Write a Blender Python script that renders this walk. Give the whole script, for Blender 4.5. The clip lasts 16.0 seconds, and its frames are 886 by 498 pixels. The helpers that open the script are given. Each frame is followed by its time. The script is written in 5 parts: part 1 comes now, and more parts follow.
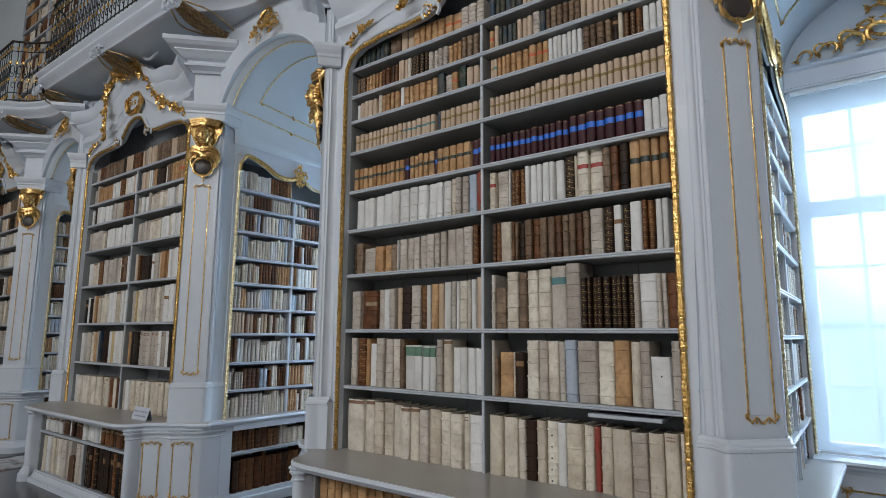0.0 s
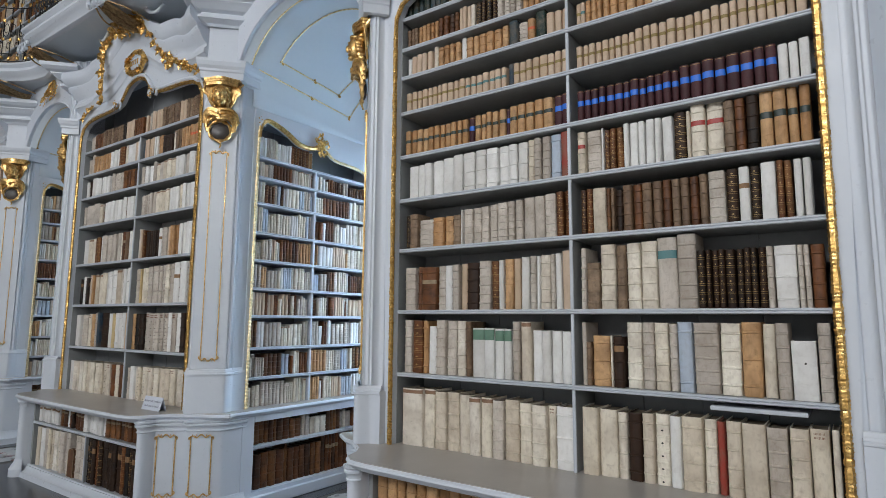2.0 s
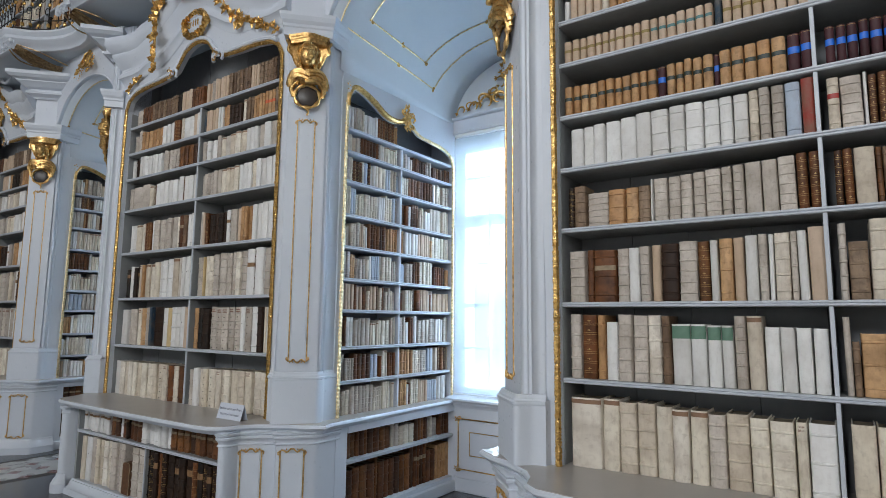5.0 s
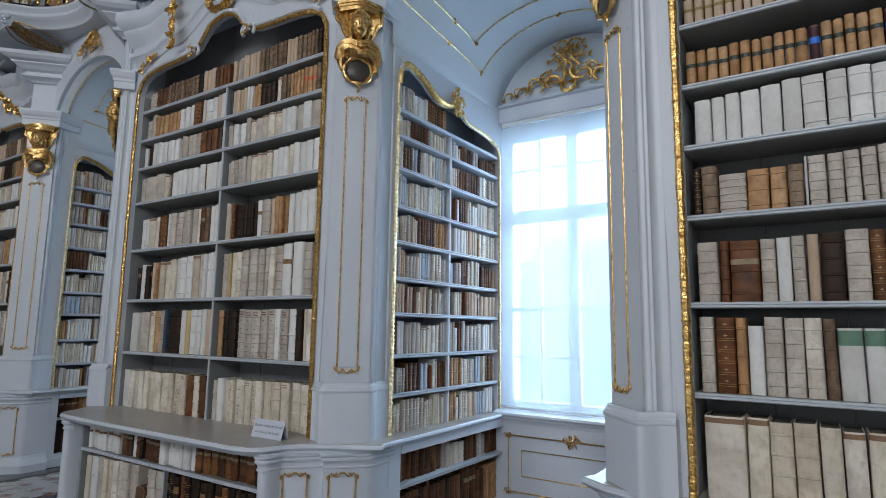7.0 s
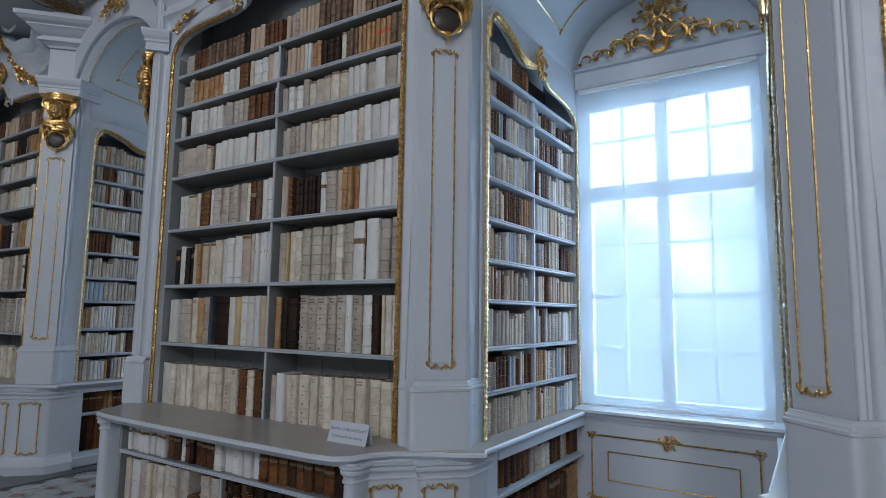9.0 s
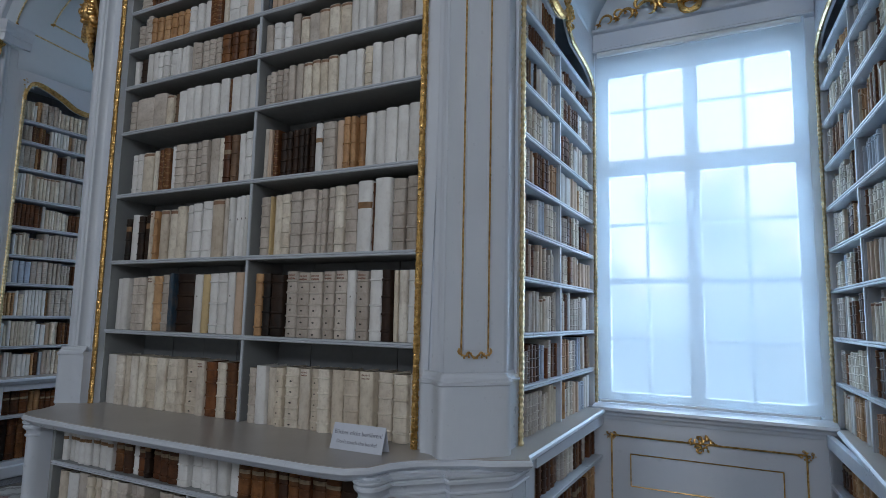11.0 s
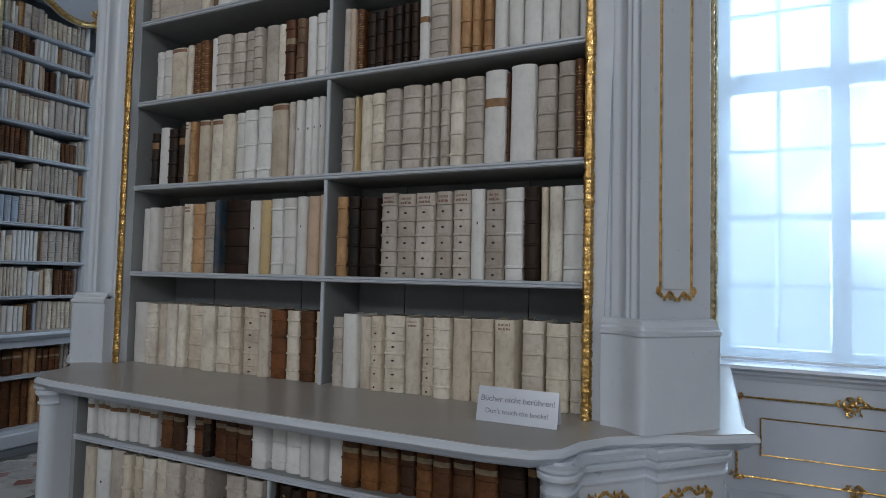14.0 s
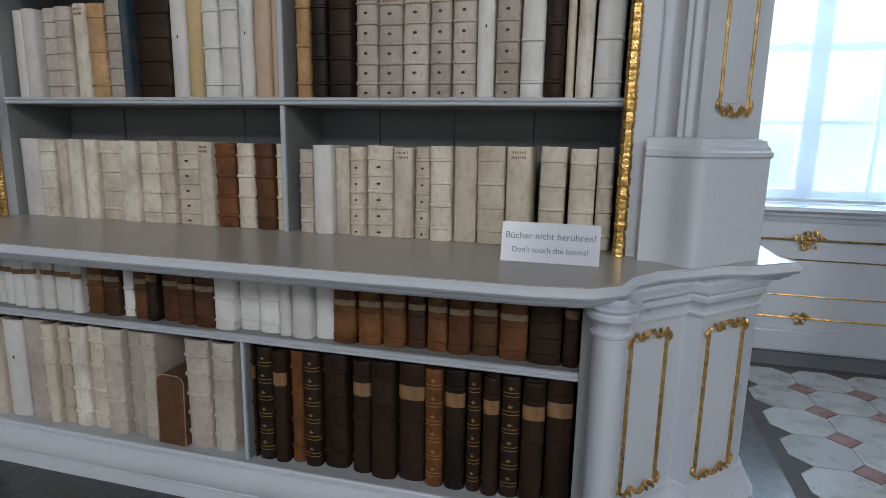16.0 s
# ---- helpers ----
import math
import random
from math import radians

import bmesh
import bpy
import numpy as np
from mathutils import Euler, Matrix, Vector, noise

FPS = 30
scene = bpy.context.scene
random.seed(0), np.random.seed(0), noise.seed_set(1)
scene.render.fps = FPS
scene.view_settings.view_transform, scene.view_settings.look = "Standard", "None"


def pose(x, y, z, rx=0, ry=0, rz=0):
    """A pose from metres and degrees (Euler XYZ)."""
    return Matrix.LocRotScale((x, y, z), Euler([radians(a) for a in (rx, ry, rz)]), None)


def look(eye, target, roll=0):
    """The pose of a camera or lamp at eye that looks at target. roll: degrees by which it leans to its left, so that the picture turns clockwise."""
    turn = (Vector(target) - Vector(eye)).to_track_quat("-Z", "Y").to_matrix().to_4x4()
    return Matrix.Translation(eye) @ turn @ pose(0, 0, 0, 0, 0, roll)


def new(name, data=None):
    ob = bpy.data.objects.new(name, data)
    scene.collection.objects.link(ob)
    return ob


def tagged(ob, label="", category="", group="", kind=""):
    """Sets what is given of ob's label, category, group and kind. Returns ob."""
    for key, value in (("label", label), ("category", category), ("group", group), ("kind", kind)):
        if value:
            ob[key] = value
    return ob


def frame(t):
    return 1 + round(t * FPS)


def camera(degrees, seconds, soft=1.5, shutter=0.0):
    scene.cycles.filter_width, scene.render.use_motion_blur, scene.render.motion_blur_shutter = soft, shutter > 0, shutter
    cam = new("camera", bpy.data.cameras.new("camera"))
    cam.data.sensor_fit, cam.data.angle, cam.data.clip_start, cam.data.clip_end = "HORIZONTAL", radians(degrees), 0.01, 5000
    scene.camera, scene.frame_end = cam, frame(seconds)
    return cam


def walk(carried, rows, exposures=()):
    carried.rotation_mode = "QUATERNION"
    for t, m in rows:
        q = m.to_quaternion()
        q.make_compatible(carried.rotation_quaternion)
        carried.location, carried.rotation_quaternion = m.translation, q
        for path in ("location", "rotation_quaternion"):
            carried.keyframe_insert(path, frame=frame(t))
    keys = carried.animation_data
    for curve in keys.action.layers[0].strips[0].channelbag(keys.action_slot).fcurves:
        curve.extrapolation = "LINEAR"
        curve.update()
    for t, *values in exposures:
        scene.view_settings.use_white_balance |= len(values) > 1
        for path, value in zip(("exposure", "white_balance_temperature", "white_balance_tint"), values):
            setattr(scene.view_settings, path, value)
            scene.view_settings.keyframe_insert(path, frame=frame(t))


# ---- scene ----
cam = camera(74.6, 16.0, soft=0.55)
PATH = [
    (0, (0.012, -0.088, 1.657), (-1.19, 1.484, 1.95), 0.3),
    (0.5, (-0.155, -0.076, 1.636), (-1.403, 1.466, 1.893), 0.3),
    (1, (-0.368, -0.007, 1.643), (-1.585, 1.557, 1.906), 0.3),
    (1.5, (-0.516, -0.01, 1.638), (-1.721, 1.567, 1.889), 0.3),
    (2, (-0.739, -0.056, 1.633), (-1.883, 1.566, 1.876), 0.4),
    (2.5, (-0.905, -0.07, 1.628), (-2.061, 1.547, 1.849), 0.4),
    (3, (-1.136, -0.003, 1.614), (-2.314, 1.597, 1.844), 0.5),
    (3.5, (-1.324, 0.032, 1.612), (-2.511, 1.626, 1.835), 0.5),
    (4, (-1.563, -0.027, 1.612), (-2.651, 1.635, 1.839), 0.5),
    (4.5, (-1.752, -0.07, 1.617), (-2.829, 1.601, 1.835), 0.6),
    (4.7, (-1.829, -0.065, 1.611), (-2.958, 1.569, 1.843), 0.5),
    (6.8, (-2.623, 0.051, 1.577), (-3.701, 1.713, 1.848), 0.8),
    (7, (-2.705, 0.065, 1.567), (-3.786, 1.726, 1.835), 0.8),
    (7.5, (-2.93, 0.154, 1.561), (-4.057, 1.786, 1.815), 0.8),
    (8, (-3.13, 0.186, 1.55), (-4.295, 1.797, 1.765), 0.7),
    (8.5, (-3.337, 0.167, 1.567), (-4.448, 1.813, 1.798), 0.7),
    (8.7, (-3.408, 0.15, 1.572), (-4.5, 1.811, 1.796), 0.7),
    (10.8, (-4.124, 0.47, 1.468), (-5.065, 2.216, 1.725), 1.2),
    (11, (-4.198, 0.477, 1.459), (-5.107, 2.244, 1.686), 1.2),
    (11.5, (-4.369, 0.567, 1.449), (-5.321, 2.319, 1.599), 1.2),
    (12, (-4.58, 0.714, 1.448), (-5.597, 2.423, 1.659), 1.3),
    (12.5, (-4.709, 0.76, 1.434), (-5.725, 2.472, 1.628), 1.3),
    (13, (-4.903, 0.718, 1.43), (-5.843, 2.465, 1.682), 1.4),
    (13.5, (-5.04, 0.713, 1.403), (-5.926, 2.497, 1.589), 1.4),
    (14, (-5.177, 0.813, 1.332), (-6.011, 2.629, 1.426), 1.3),
    (14.5, (-5.315, 0.935, 1.269), (-6.095, 2.777, 1.269), 1.3),
    (15, (-5.407, 1.015, 1.231), (-6.113, 2.883, 1.117), 1.3),
    (15.5, (-5.503, 1.03, 1.208), (-6.119, 2.918, 0.976), 1.2),
    (16, (-5.651, 1.042, 1.191), (-6.142, 2.944, 0.818), 1.1),
]
walk(cam, [(t, look(eye, target, roll)) for t, eye, target, roll in PATH],
     exposures=[(0.0, 0.03, 6360, 10), (0.7, 0.27, 6350, 10), (1.5, 0.44, 6300, 10), (3.5, 0.44, 6280, 10), (7.0, 0.08, 6100, 10), (8.5, -0.20, 5920, 10), (11.0, -0.46, 5920, 10), (13.0, -0.38, 6080, 10), (14.5, -0.17, 6200, 10), (16.0, 0.12, 6300, 10)])

# ---- light ----
W = bpy.data.worlds.new("world")
scene.world = W
W.use_nodes = True
wn = W.node_tree.nodes
sky = wn.new("ShaderNodeTexSky")
sky.sky_type, sky.sun_disc = "NISHITA", False
sky.sun_elevation, sky.sun_rotation = radians(38), radians(82)
wn["Background"].inputs["Strength"].default_value = 0.12
W.node_tree.links.new(sky.outputs[0], wn["Background"].inputs["Color"])

sun = new("sun", bpy.data.lights.new("sun", "SUN"))
sun.data.energy, sun.data.angle, sun.data.color = 2.5, radians(0.5), (1, 0.95, 0.88)
sun.matrix_world = look((40, 6, 32), (0, 0, 0))


def area(name, m, sx, sy, watts, colour):
    lamp = new(name, bpy.data.lights.new(name, "AREA"))
    lamp.data.shape, lamp.data.size, lamp.data.size_y = "RECTANGLE", sx, sy
    lamp.data.energy, lamp.data.color = watts, colour
    lamp.matrix_world = m
    return lamp


COOL = (0.98, 0.975, 0.965)

# ---- materials ----


def ramp(nt, fac, stops):
    r = nt.nodes.new("ShaderNodeValToRGB")
    e = r.color_ramp.elements
    e[0].position, e[0].color = stops[0][0], (*stops[0][1], 1)
    e[1].position, e[1].color = stops[-1][0], (*stops[-1][1], 1)
    for pos, col in stops[1:-1]:
        e.new(pos).color = (*col, 1)
    nt.links.new(fac, r.inputs["Fac"])
    return r.outputs["Color"]


def noise_node(nt, vec, scale, detail=4.0, stretch=(1, 1, 1)):
    m = nt.nodes.new("ShaderNodeMapping")
    m.inputs["Scale"].default_value = stretch
    nt.links.new(vec, m.inputs["Vector"])
    n = nt.nodes.new("ShaderNodeTexNoise")
    n.inputs["Scale"].default_value, n.inputs["Detail"].default_value = scale, detail
    nt.links.new(m.outputs[0], n.inputs["Vector"])
    return n.outputs["Fac"]


def math_node(nt, op, a, b=None):
    n = nt.nodes.new("ShaderNodeMath")
    n.operation = op
    for i, v in enumerate((a, b)):
        if v is None:
            continue
        if isinstance(v, (int, float)):
            n.inputs[i].default_value = v
        else:
            nt.links.new(v, n.inputs[i])
    return n.outputs[0]


def mix_col(nt, fac, a, b, kind="MIX"):
    n = nt.nodes.new("ShaderNodeMix")
    n.data_type, n.blend_type = "RGBA", kind
    for sock, v in ((n.inputs[0], fac), (n.inputs[6], a), (n.inputs[7], b)):
        if isinstance(v, (int, float)):
            sock.default_value = v
        elif isinstance(v, tuple):
            sock.default_value = (*v, 1)
        else:
            nt.links.new(v, sock)
    return n.outputs[2]


def base(name, rough=0.5, metal=0.0):
    m = bpy.data.materials.new(name)
    m.use_nodes = True
    nt = m.node_tree
    b = nt.nodes["Principled BSDF"]
    b.inputs["Roughness"].default_value, b.inputs["Metallic"].default_value = rough, metal
    tc = nt.nodes.new("ShaderNodeTexCoord")
    return m, nt, b, tc.outputs["Object"]


def bump(nt, b, height, strength=0.2, dist=0.002):
    n = nt.nodes.new("ShaderNodeBump")
    n.inputs["Strength"].default_value, n.inputs["Distance"].default_value = strength, dist
    nt.links.new(height, n.inputs["Height"])
    nt.links.new(n.outputs[0], b.inputs["Normal"])


def painted(name, c0, c1, rough=0.42, brush=1.0):
    m, nt, b, v = base(name, rough)
    big = noise_node(nt, v, 1.3, 5)
    small = noise_node(nt, v, 26, 6)
    col = mix_col(nt, math_node(nt, "MULTIPLY", big, small), ramp(nt, big, [(0.3, c0), (0.7, c1)]), c0)
    nt.links.new(col, b.inputs["Base Color"])
    nt.links.new(ramp(nt, small, [(0.3, (rough - 0.1,) * 3), (0.7, (rough + 0.12,) * 3)]), b.inputs["Roughness"])
    bump(nt, b, noise_node(nt, v, 60, 4, (1, 1, 0.15)), 0.10 * brush, 0.002)
    return m


PAINT = painted("white_grey_paint", (0.58, 0.625, 0.70), (0.67, 0.71, 0.77), 0.36)
PLASTER = painted("pale_plaster", (0.60, 0.67, 0.74), (0.68, 0.74, 0.80), 0.7)
SHELFP = painted("shelf_paint", (0.48, 0.52, 0.58), (0.58, 0.61, 0.66), 0.36)

# Shelf paint made darker, so the shade inside the cases lies in the colour.
INNER_SHADE = painted("case_inside_paint", (0.26, 0.275, 0.28), (0.33, 0.345, 0.35), 0.55)
# Back planks toned down too, deepening the shade in gaps between books.
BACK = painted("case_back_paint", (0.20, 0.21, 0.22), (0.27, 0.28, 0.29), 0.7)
ROOM = painted("painted_hall_wall", (0.36, 0.34, 0.30), (0.50, 0.47, 0.42), 0.8)


def gold_mat(name, c0, c1, rough):
    m, nt, b, v = base(name, rough, 1.0)
    n = noise_node(nt, v, 40, 5)
    nt.links.new(ramp(nt, n, [(0.3, c0), (0.65, c1)]), b.inputs["Base Color"])
    nt.links.new(ramp(nt, n, [(0.3, (rough + 0.2,) * 3), (0.7, (rough,) * 3)]), b.inputs["Roughness"])
    bump(nt, b, noise_node(nt, v, 75, 3), 0.6, 0.006)
    return m


GOLD = gold_mat("gilding", (0.34, 0.18, 0.045), (0.88, 0.58, 0.21), 0.22)
BRONZE = gold_mat("dull_brown_gilding", (0.30, 0.20, 0.11), (0.62, 0.46, 0.26), 0.4)
GOLDPALE = gold_mat("pale_gilding", (0.60, 0.47, 0.25), (0.95, 0.80, 0.50), 0.3)


def plain(name, col, rough=0.5, metal=0.0, var=0.15):
    m, nt, b, v = base(name, rough, metal)
    n = noise_node(nt, v, 30, 5)
    lo = tuple(c * (1 - var) for c in col)
    nt.links.new(ramp(nt, n, [(0.3, lo), (0.7, col)]), b.inputs["Base Color"])
    bump(nt, b, n, 0.12, 0.002)
    return m


COUNTER = plain("counter_paint", (0.42, 0.40, 0.38), 0.3, 0, 0.12)
COUNTER.node_tree.nodes["Noise Texture"].inputs["Scale"].default_value = 4
COUNTER.node_tree.nodes["Bump"].inputs["Strength"].default_value = 0.02
GOLDSMOOTH = gold_mat("polished_gilding", (0.44, 0.25, 0.08), (0.88, 0.60, 0.25), 0.26)
GOLDSMOOTH.node_tree.nodes["Bump"].inputs["Strength"].default_value = 0.2
IRON = plain("wrought_iron", (0.03, 0.03, 0.032), 0.4, 0.6)
OVAL = plain("dark_bronze_oval", (0.06, 0.05, 0.045), 0.35)
SHUTTER = plain("window_paint", (0.75, 0.79, 0.82), 0.4, 0, 0.06)
CARD = plain("card_paper", (0.64, 0.68, 0.77), 0.2, 0, 0.05)
INK = plain("card_ink", (0.20, 0.21, 0.27), 0.6)


def book_mat(name, stops, rough, grain=60, dirt=(0.20, 0.15, 0.10), amount=0.65, relief=0.35):
    m, nt, b, v = base(name, rough)
    info = nt.nodes.new("ShaderNodeObjectInfo")
    geo = nt.nodes.new("ShaderNodeNewGeometry")
    rnd = math_node(nt, "FRACT", math_node(nt, "ADD", info.outputs["Random"], geo.outputs["Random Per Island"]))
    tone = ramp(nt, rnd, stops)
    shift = nt.nodes.new("ShaderNodeVectorMath")
    shift.operation = "ADD"
    nt.links.new(v, shift.inputs[0])
    comb = nt.nodes.new("ShaderNodeCombineXYZ")
    nt.links.new(math_node(nt, "MULTIPLY", rnd, 37.0), comb.inputs[0])
    nt.links.new(comb.outputs[0], shift.inputs[1])
    v = shift.outputs[0]
    stain = noise_node(nt, v, 9, 6, (1, 1, 0.8))
    fine = noise_node(nt, v, grain, 5, (1, 1, 0.5))
    f = math_node(nt, "MULTIPLY", ramp(nt, stain, [(0.42, (0, 0, 0)), (0.75, (1, 1, 1))]), amount)
    col = mix_col(nt, f, tone, dirt)
    f2 = math_node(nt, "MULTIPLY", ramp(nt, fine, [(0.5, (0, 0, 0)), (0.8, (1, 1, 1))]), amount * 0.7)
    col = mix_col(nt, f2, col, dirt)
    nt.links.new(col, b.inputs["Base Color"])
    streak = noise_node(nt, v, 130, 4, (1, 1, 0.10))
    col = mix_col(nt, math_node(nt, "MULTIPLY", ramp(nt, streak, [(0.52, (0, 0, 0)), (0.68, (1, 1, 1))]), amount * 0.16), col, dirt)
    scuff = noise_node(nt, v, 34, 5, (1, 1, 1.4))
    col = mix_col(nt, math_node(nt, "MULTIPLY", ramp(nt, scuff, [(0.60, (0, 0, 0)), (0.66, (1, 1, 1))]), amount * 0.35), col, dirt)
    nt.links.new(col, b.inputs["Base Color"])
    b.inputs["Specular IOR Level"].default_value = 0.3
    bump(nt, b, math_node(nt, "ADD", fine, math_node(nt, "MULTIPLY", streak, 0.2)), relief, 0.003)
    return m


BK = {
    "v": book_mat("cream_vellum", [(0, (0.72, 0.64, 0.51)), (0.35, (0.87, 0.82, 0.71)), (0.7, (0.62, 0.54, 0.43)), (1, (0.89, 0.85, 0.77))], 0.5, dirt=(0.24, 0.165, 0.105), amount=0.5, relief=0.5),
    "w": book_mat("white_paper_binding", [(0, (0.74, 0.735, 0.72)), (0.5, (0.84, 0.835, 0.82)), (1, (0.67, 0.655, 0.63))], 0.6, amount=0.2),
    "g": book_mat("grey_pigskin", [(0, (0.53, 0.475, 0.415)), (0.4, (0.65, 0.59, 0.525)), (0.8, (0.44, 0.39, 0.34)), (1, (0.60, 0.55, 0.49))], 0.55, 90, amount=0.5, relief=0.55),
    "b": book_mat("brown_calf", [(0, (0.12, 0.045, 0.018)), (0.3, (0.21, 0.08, 0.028)), (0.6, (0.065, 0.03, 0.016)), (1, (0.25, 0.105, 0.035))], 0.46, 50, (0.022, 0.012, 0.008), 0.8),
    "o": book_mat("dull_brown_leather", [(0, (0.26, 0.17, 0.105)), (0.35, (0.17, 0.105, 0.065)), (0.7, (0.31, 0.22, 0.145)), (1, (0.20, 0.12, 0.07))], 0.5, 50, (0.05, 0.03, 0.02), 0.8),
    "d": book_mat("dark_leather", [(0, (0.011, 0.008, 0.006)), (0.5, (0.026, 0.013, 0.008)), (1, (0.009, 0.008, 0.007))], 0.55, 50, (0.075, 0.035, 0.015), 0.4),
    "t": book_mat("tan_leather", [(0, (0.52, 0.29, 0.13)), (0.5, (0.62, 0.39, 0.20)), (1, (0.42, 0.22, 0.09))], 0.45, 50, (0.14, 0.07, 0.03)),
    "p": book_mat("pale_pink_paper", [(0, (0.60, 0.45, 0.33)), (0.5, (0.66, 0.52, 0.40)), (1, (0.56, 0.42, 0.30))], 0.6, 60, (0.25, 0.18, 0.10), 0.3),
    "m": book_mat("maroon_cloth", [(0, (0.055, 0.02, 0.025)), (1, (0.085, 0.03, 0.035))], 0.5, 120, (0.03, 0.01, 0.012)),
    "R": book_mat("red_leather", [(0, (0.30, 0.04, 0.03)), (1, (0.36, 0.07, 0.05))], 0.45),
    "B": book_mat("blue_binding", [(0, (0.010, 0.028, 0.020)), (0.5, (0.018, 0.042, 0.045)), (1, (0.035, 0.065, 0.10))], 0.5),
    "s": book_mat("slate_paper", [(0, (0.42, 0.50, 0.62)), (1, (0.50, 0.56, 0.64))], 0.6, amount=0.25),
    "y": book_mat("straw_paper", [(0, (0.62, 0.46, 0.22)), (1, (0.66, 0.52, 0.30))], 0.55, amount=0.3),
}
PAGES = plain("page_edges", (0.24, 0.19, 0.13), 0.85, 0, 0.4)
LAB = {
    "blue": plain("blue_label", (0.02, 0.17, 0.74), 0.45),
    "black": plain("black_label", (0.02, 0.035, 0.03), 0.45),
    "olive": plain("olive_label", (0.30, 0.22, 0.07), 0.5),
    "teal": plain("teal_label", (0.10, 0.24, 0.25), 0.5),
    "red": plain("red_label", (0.42, 0.05, 0.04), 0.45),
    "orange": plain("orange_label", (0.65, 0.13, 0.04), 0.5),
    "green": plain("green_label", (0.13, 0.24, 0.17), 0.5),
    "brownl": plain("brown_label", (0.30, 0.17, 0.10), 0.55, 0, 0.4),
    "tanl": plain("tan_label", (0.36, 0.20, 0.09), 0.55, 0, 0.5),
    "cream": plain("cream_label", (0.42, 0.32, 0.20), 0.6, 0, 0.5),
    "nail": plain("dark_stud", (0.05, 0.04, 0.035), 0.5),
    "faded": plain("faded_ink", (0.26, 0.13, 0.09), 0.6),
    "gilt": plain("worn_gilt_tooling", (0.46, 0.30, 0.12), 0.4, 0.5),
}

# ---- mesh helpers ----


def mesh_of(bm, name, mats, smooth=False, crease=38):
    bmesh.ops.recalc_face_normals(bm, faces=bm.faces)
    me = bpy.data.meshes.new(name)
    bm.to_mesh(me)
    bm.free()
    for m in mats if isinstance(mats, (list, tuple)) else [mats]:
        me.materials.append(m)
    if smooth:
        me.polygons.foreach_set("use_smooth", [True] * len(me.polygons))
        me.set_sharp_from_angle(angle=radians(crease))
    return me


def part(name, bm, mat, parent=None, label="", smooth=False, kind=""):
    ob = new(name, mesh_of(bm, name, mat, smooth))
    ob.parent = parent
    return tagged(ob, label, kind=kind)


def box(bm, x0, x1, y0, y1, z0, z1, bev=0.0, mi=0):
    vs = [bm.verts.new((x, y, z)) for x in (x0, x1) for y in (y0, y1) for z in (z0, z1)]
    fs = [bm.faces.new([vs[i] for i in q]) for q in ((0, 1, 3, 2), (4, 6, 7, 5), (0, 4, 5, 1), (2, 3, 7, 6), (0, 2, 6, 4), (1, 5, 7, 3))]
    for f in fs:
        f.material_index = mi
    if bev:
        es = list({e for f in fs for e in f.edges})
        bmesh.ops.bevel(bm, geom=es, offset=bev, segments=1, affect="EDGES")


def prism(bm, pts, z0, z1, axis="z", mi=0):
    """A closed outline pushed from z0 to z1; axis y: the outline lies in x, z."""
    put = (lambda p, h: (p[0], p[1], h)) if axis == "z" else (lambda p, h: (p[0], h, p[1]))
    a = [bm.verts.new(put(p, z0)) for p in pts]
    b = [bm.verts.new(put(p, z1)) for p in pts]
    fs = [bm.faces.new(a), bm.faces.new(b)]
    for i in range(len(pts)):
        j = (i + 1) % len(pts)
        fs.append(bm.faces.new((a[i], a[j], b[j], b[i])))
    for f in fs:
        f.material_index = mi


def strip_frame(bm, outer, inner, y0, y1):
    """A frame between two open outlines of equal length in x, z, from y0 to y1."""
    rows = [[bm.verts.new((p[0], y, p[1])) for p in line] for y in (y0, y1) for line in (outer, inner)]
    oa, ia, ob, ib = rows
    n = len(outer)
    for i in range(n - 1):
        for r, s in ((oa, ia), (ob, ib), (oa, ob), (ia, ib)):
            bm.faces.new((r[i], r[i + 1], s[i + 1], s[i]))
    for i in (0, n - 1):
        bm.faces.new((oa[i], ia[i], ib[i], ob[i]))


def offset_line(path, d, closed=False):
    """Moves an open plan line to its right by d, mitred."""
    out = []
    n = len(path)
    for i, p in enumerate(path):
        dirs = []
        for a, b in ((i - 1, i), (i, i + 1)):
            if closed:
                a, b = a % n, b % n
            elif a < 0 or b >= n:
                continue
            v = Vector((path[b][0] - path[a][0], path[b][1] - path[a][1]))
            if v.length > 1e-7:
                dirs.append(v.normalized())
        nrm = [Vector((v.y, -v.x)) for v in dirs]
        m = sum(nrm, Vector((0, 0)))
        m = m / max(m.length, 1e-6)
        k = d / max(0.45, m.dot(nrm[0]))
        out.append((p[0] + m.x * k, p[1] + m.y * k))
    return out


def moulding(bm, path, profile, closed=False):
    """Sweeps a profile of (outwards, z) along a plan line; out is to the line's right."""
    lines = [[bm.verts.new((x, y, z)) for x, y in offset_line(path, o, closed)] for o, z in profile]
    n = len(path)
    for a, b in zip(lines, lines[1:]):
        for i in range(n if closed else n - 1):
            j = (i + 1) % n
            bm.faces.new((a[i], a[j], b[j], b[i]))
    if not closed:
        for e in (0, n - 1):
            try:
                bm.faces.new([ln[e] for ln in lines])
            except ValueError:
                pass


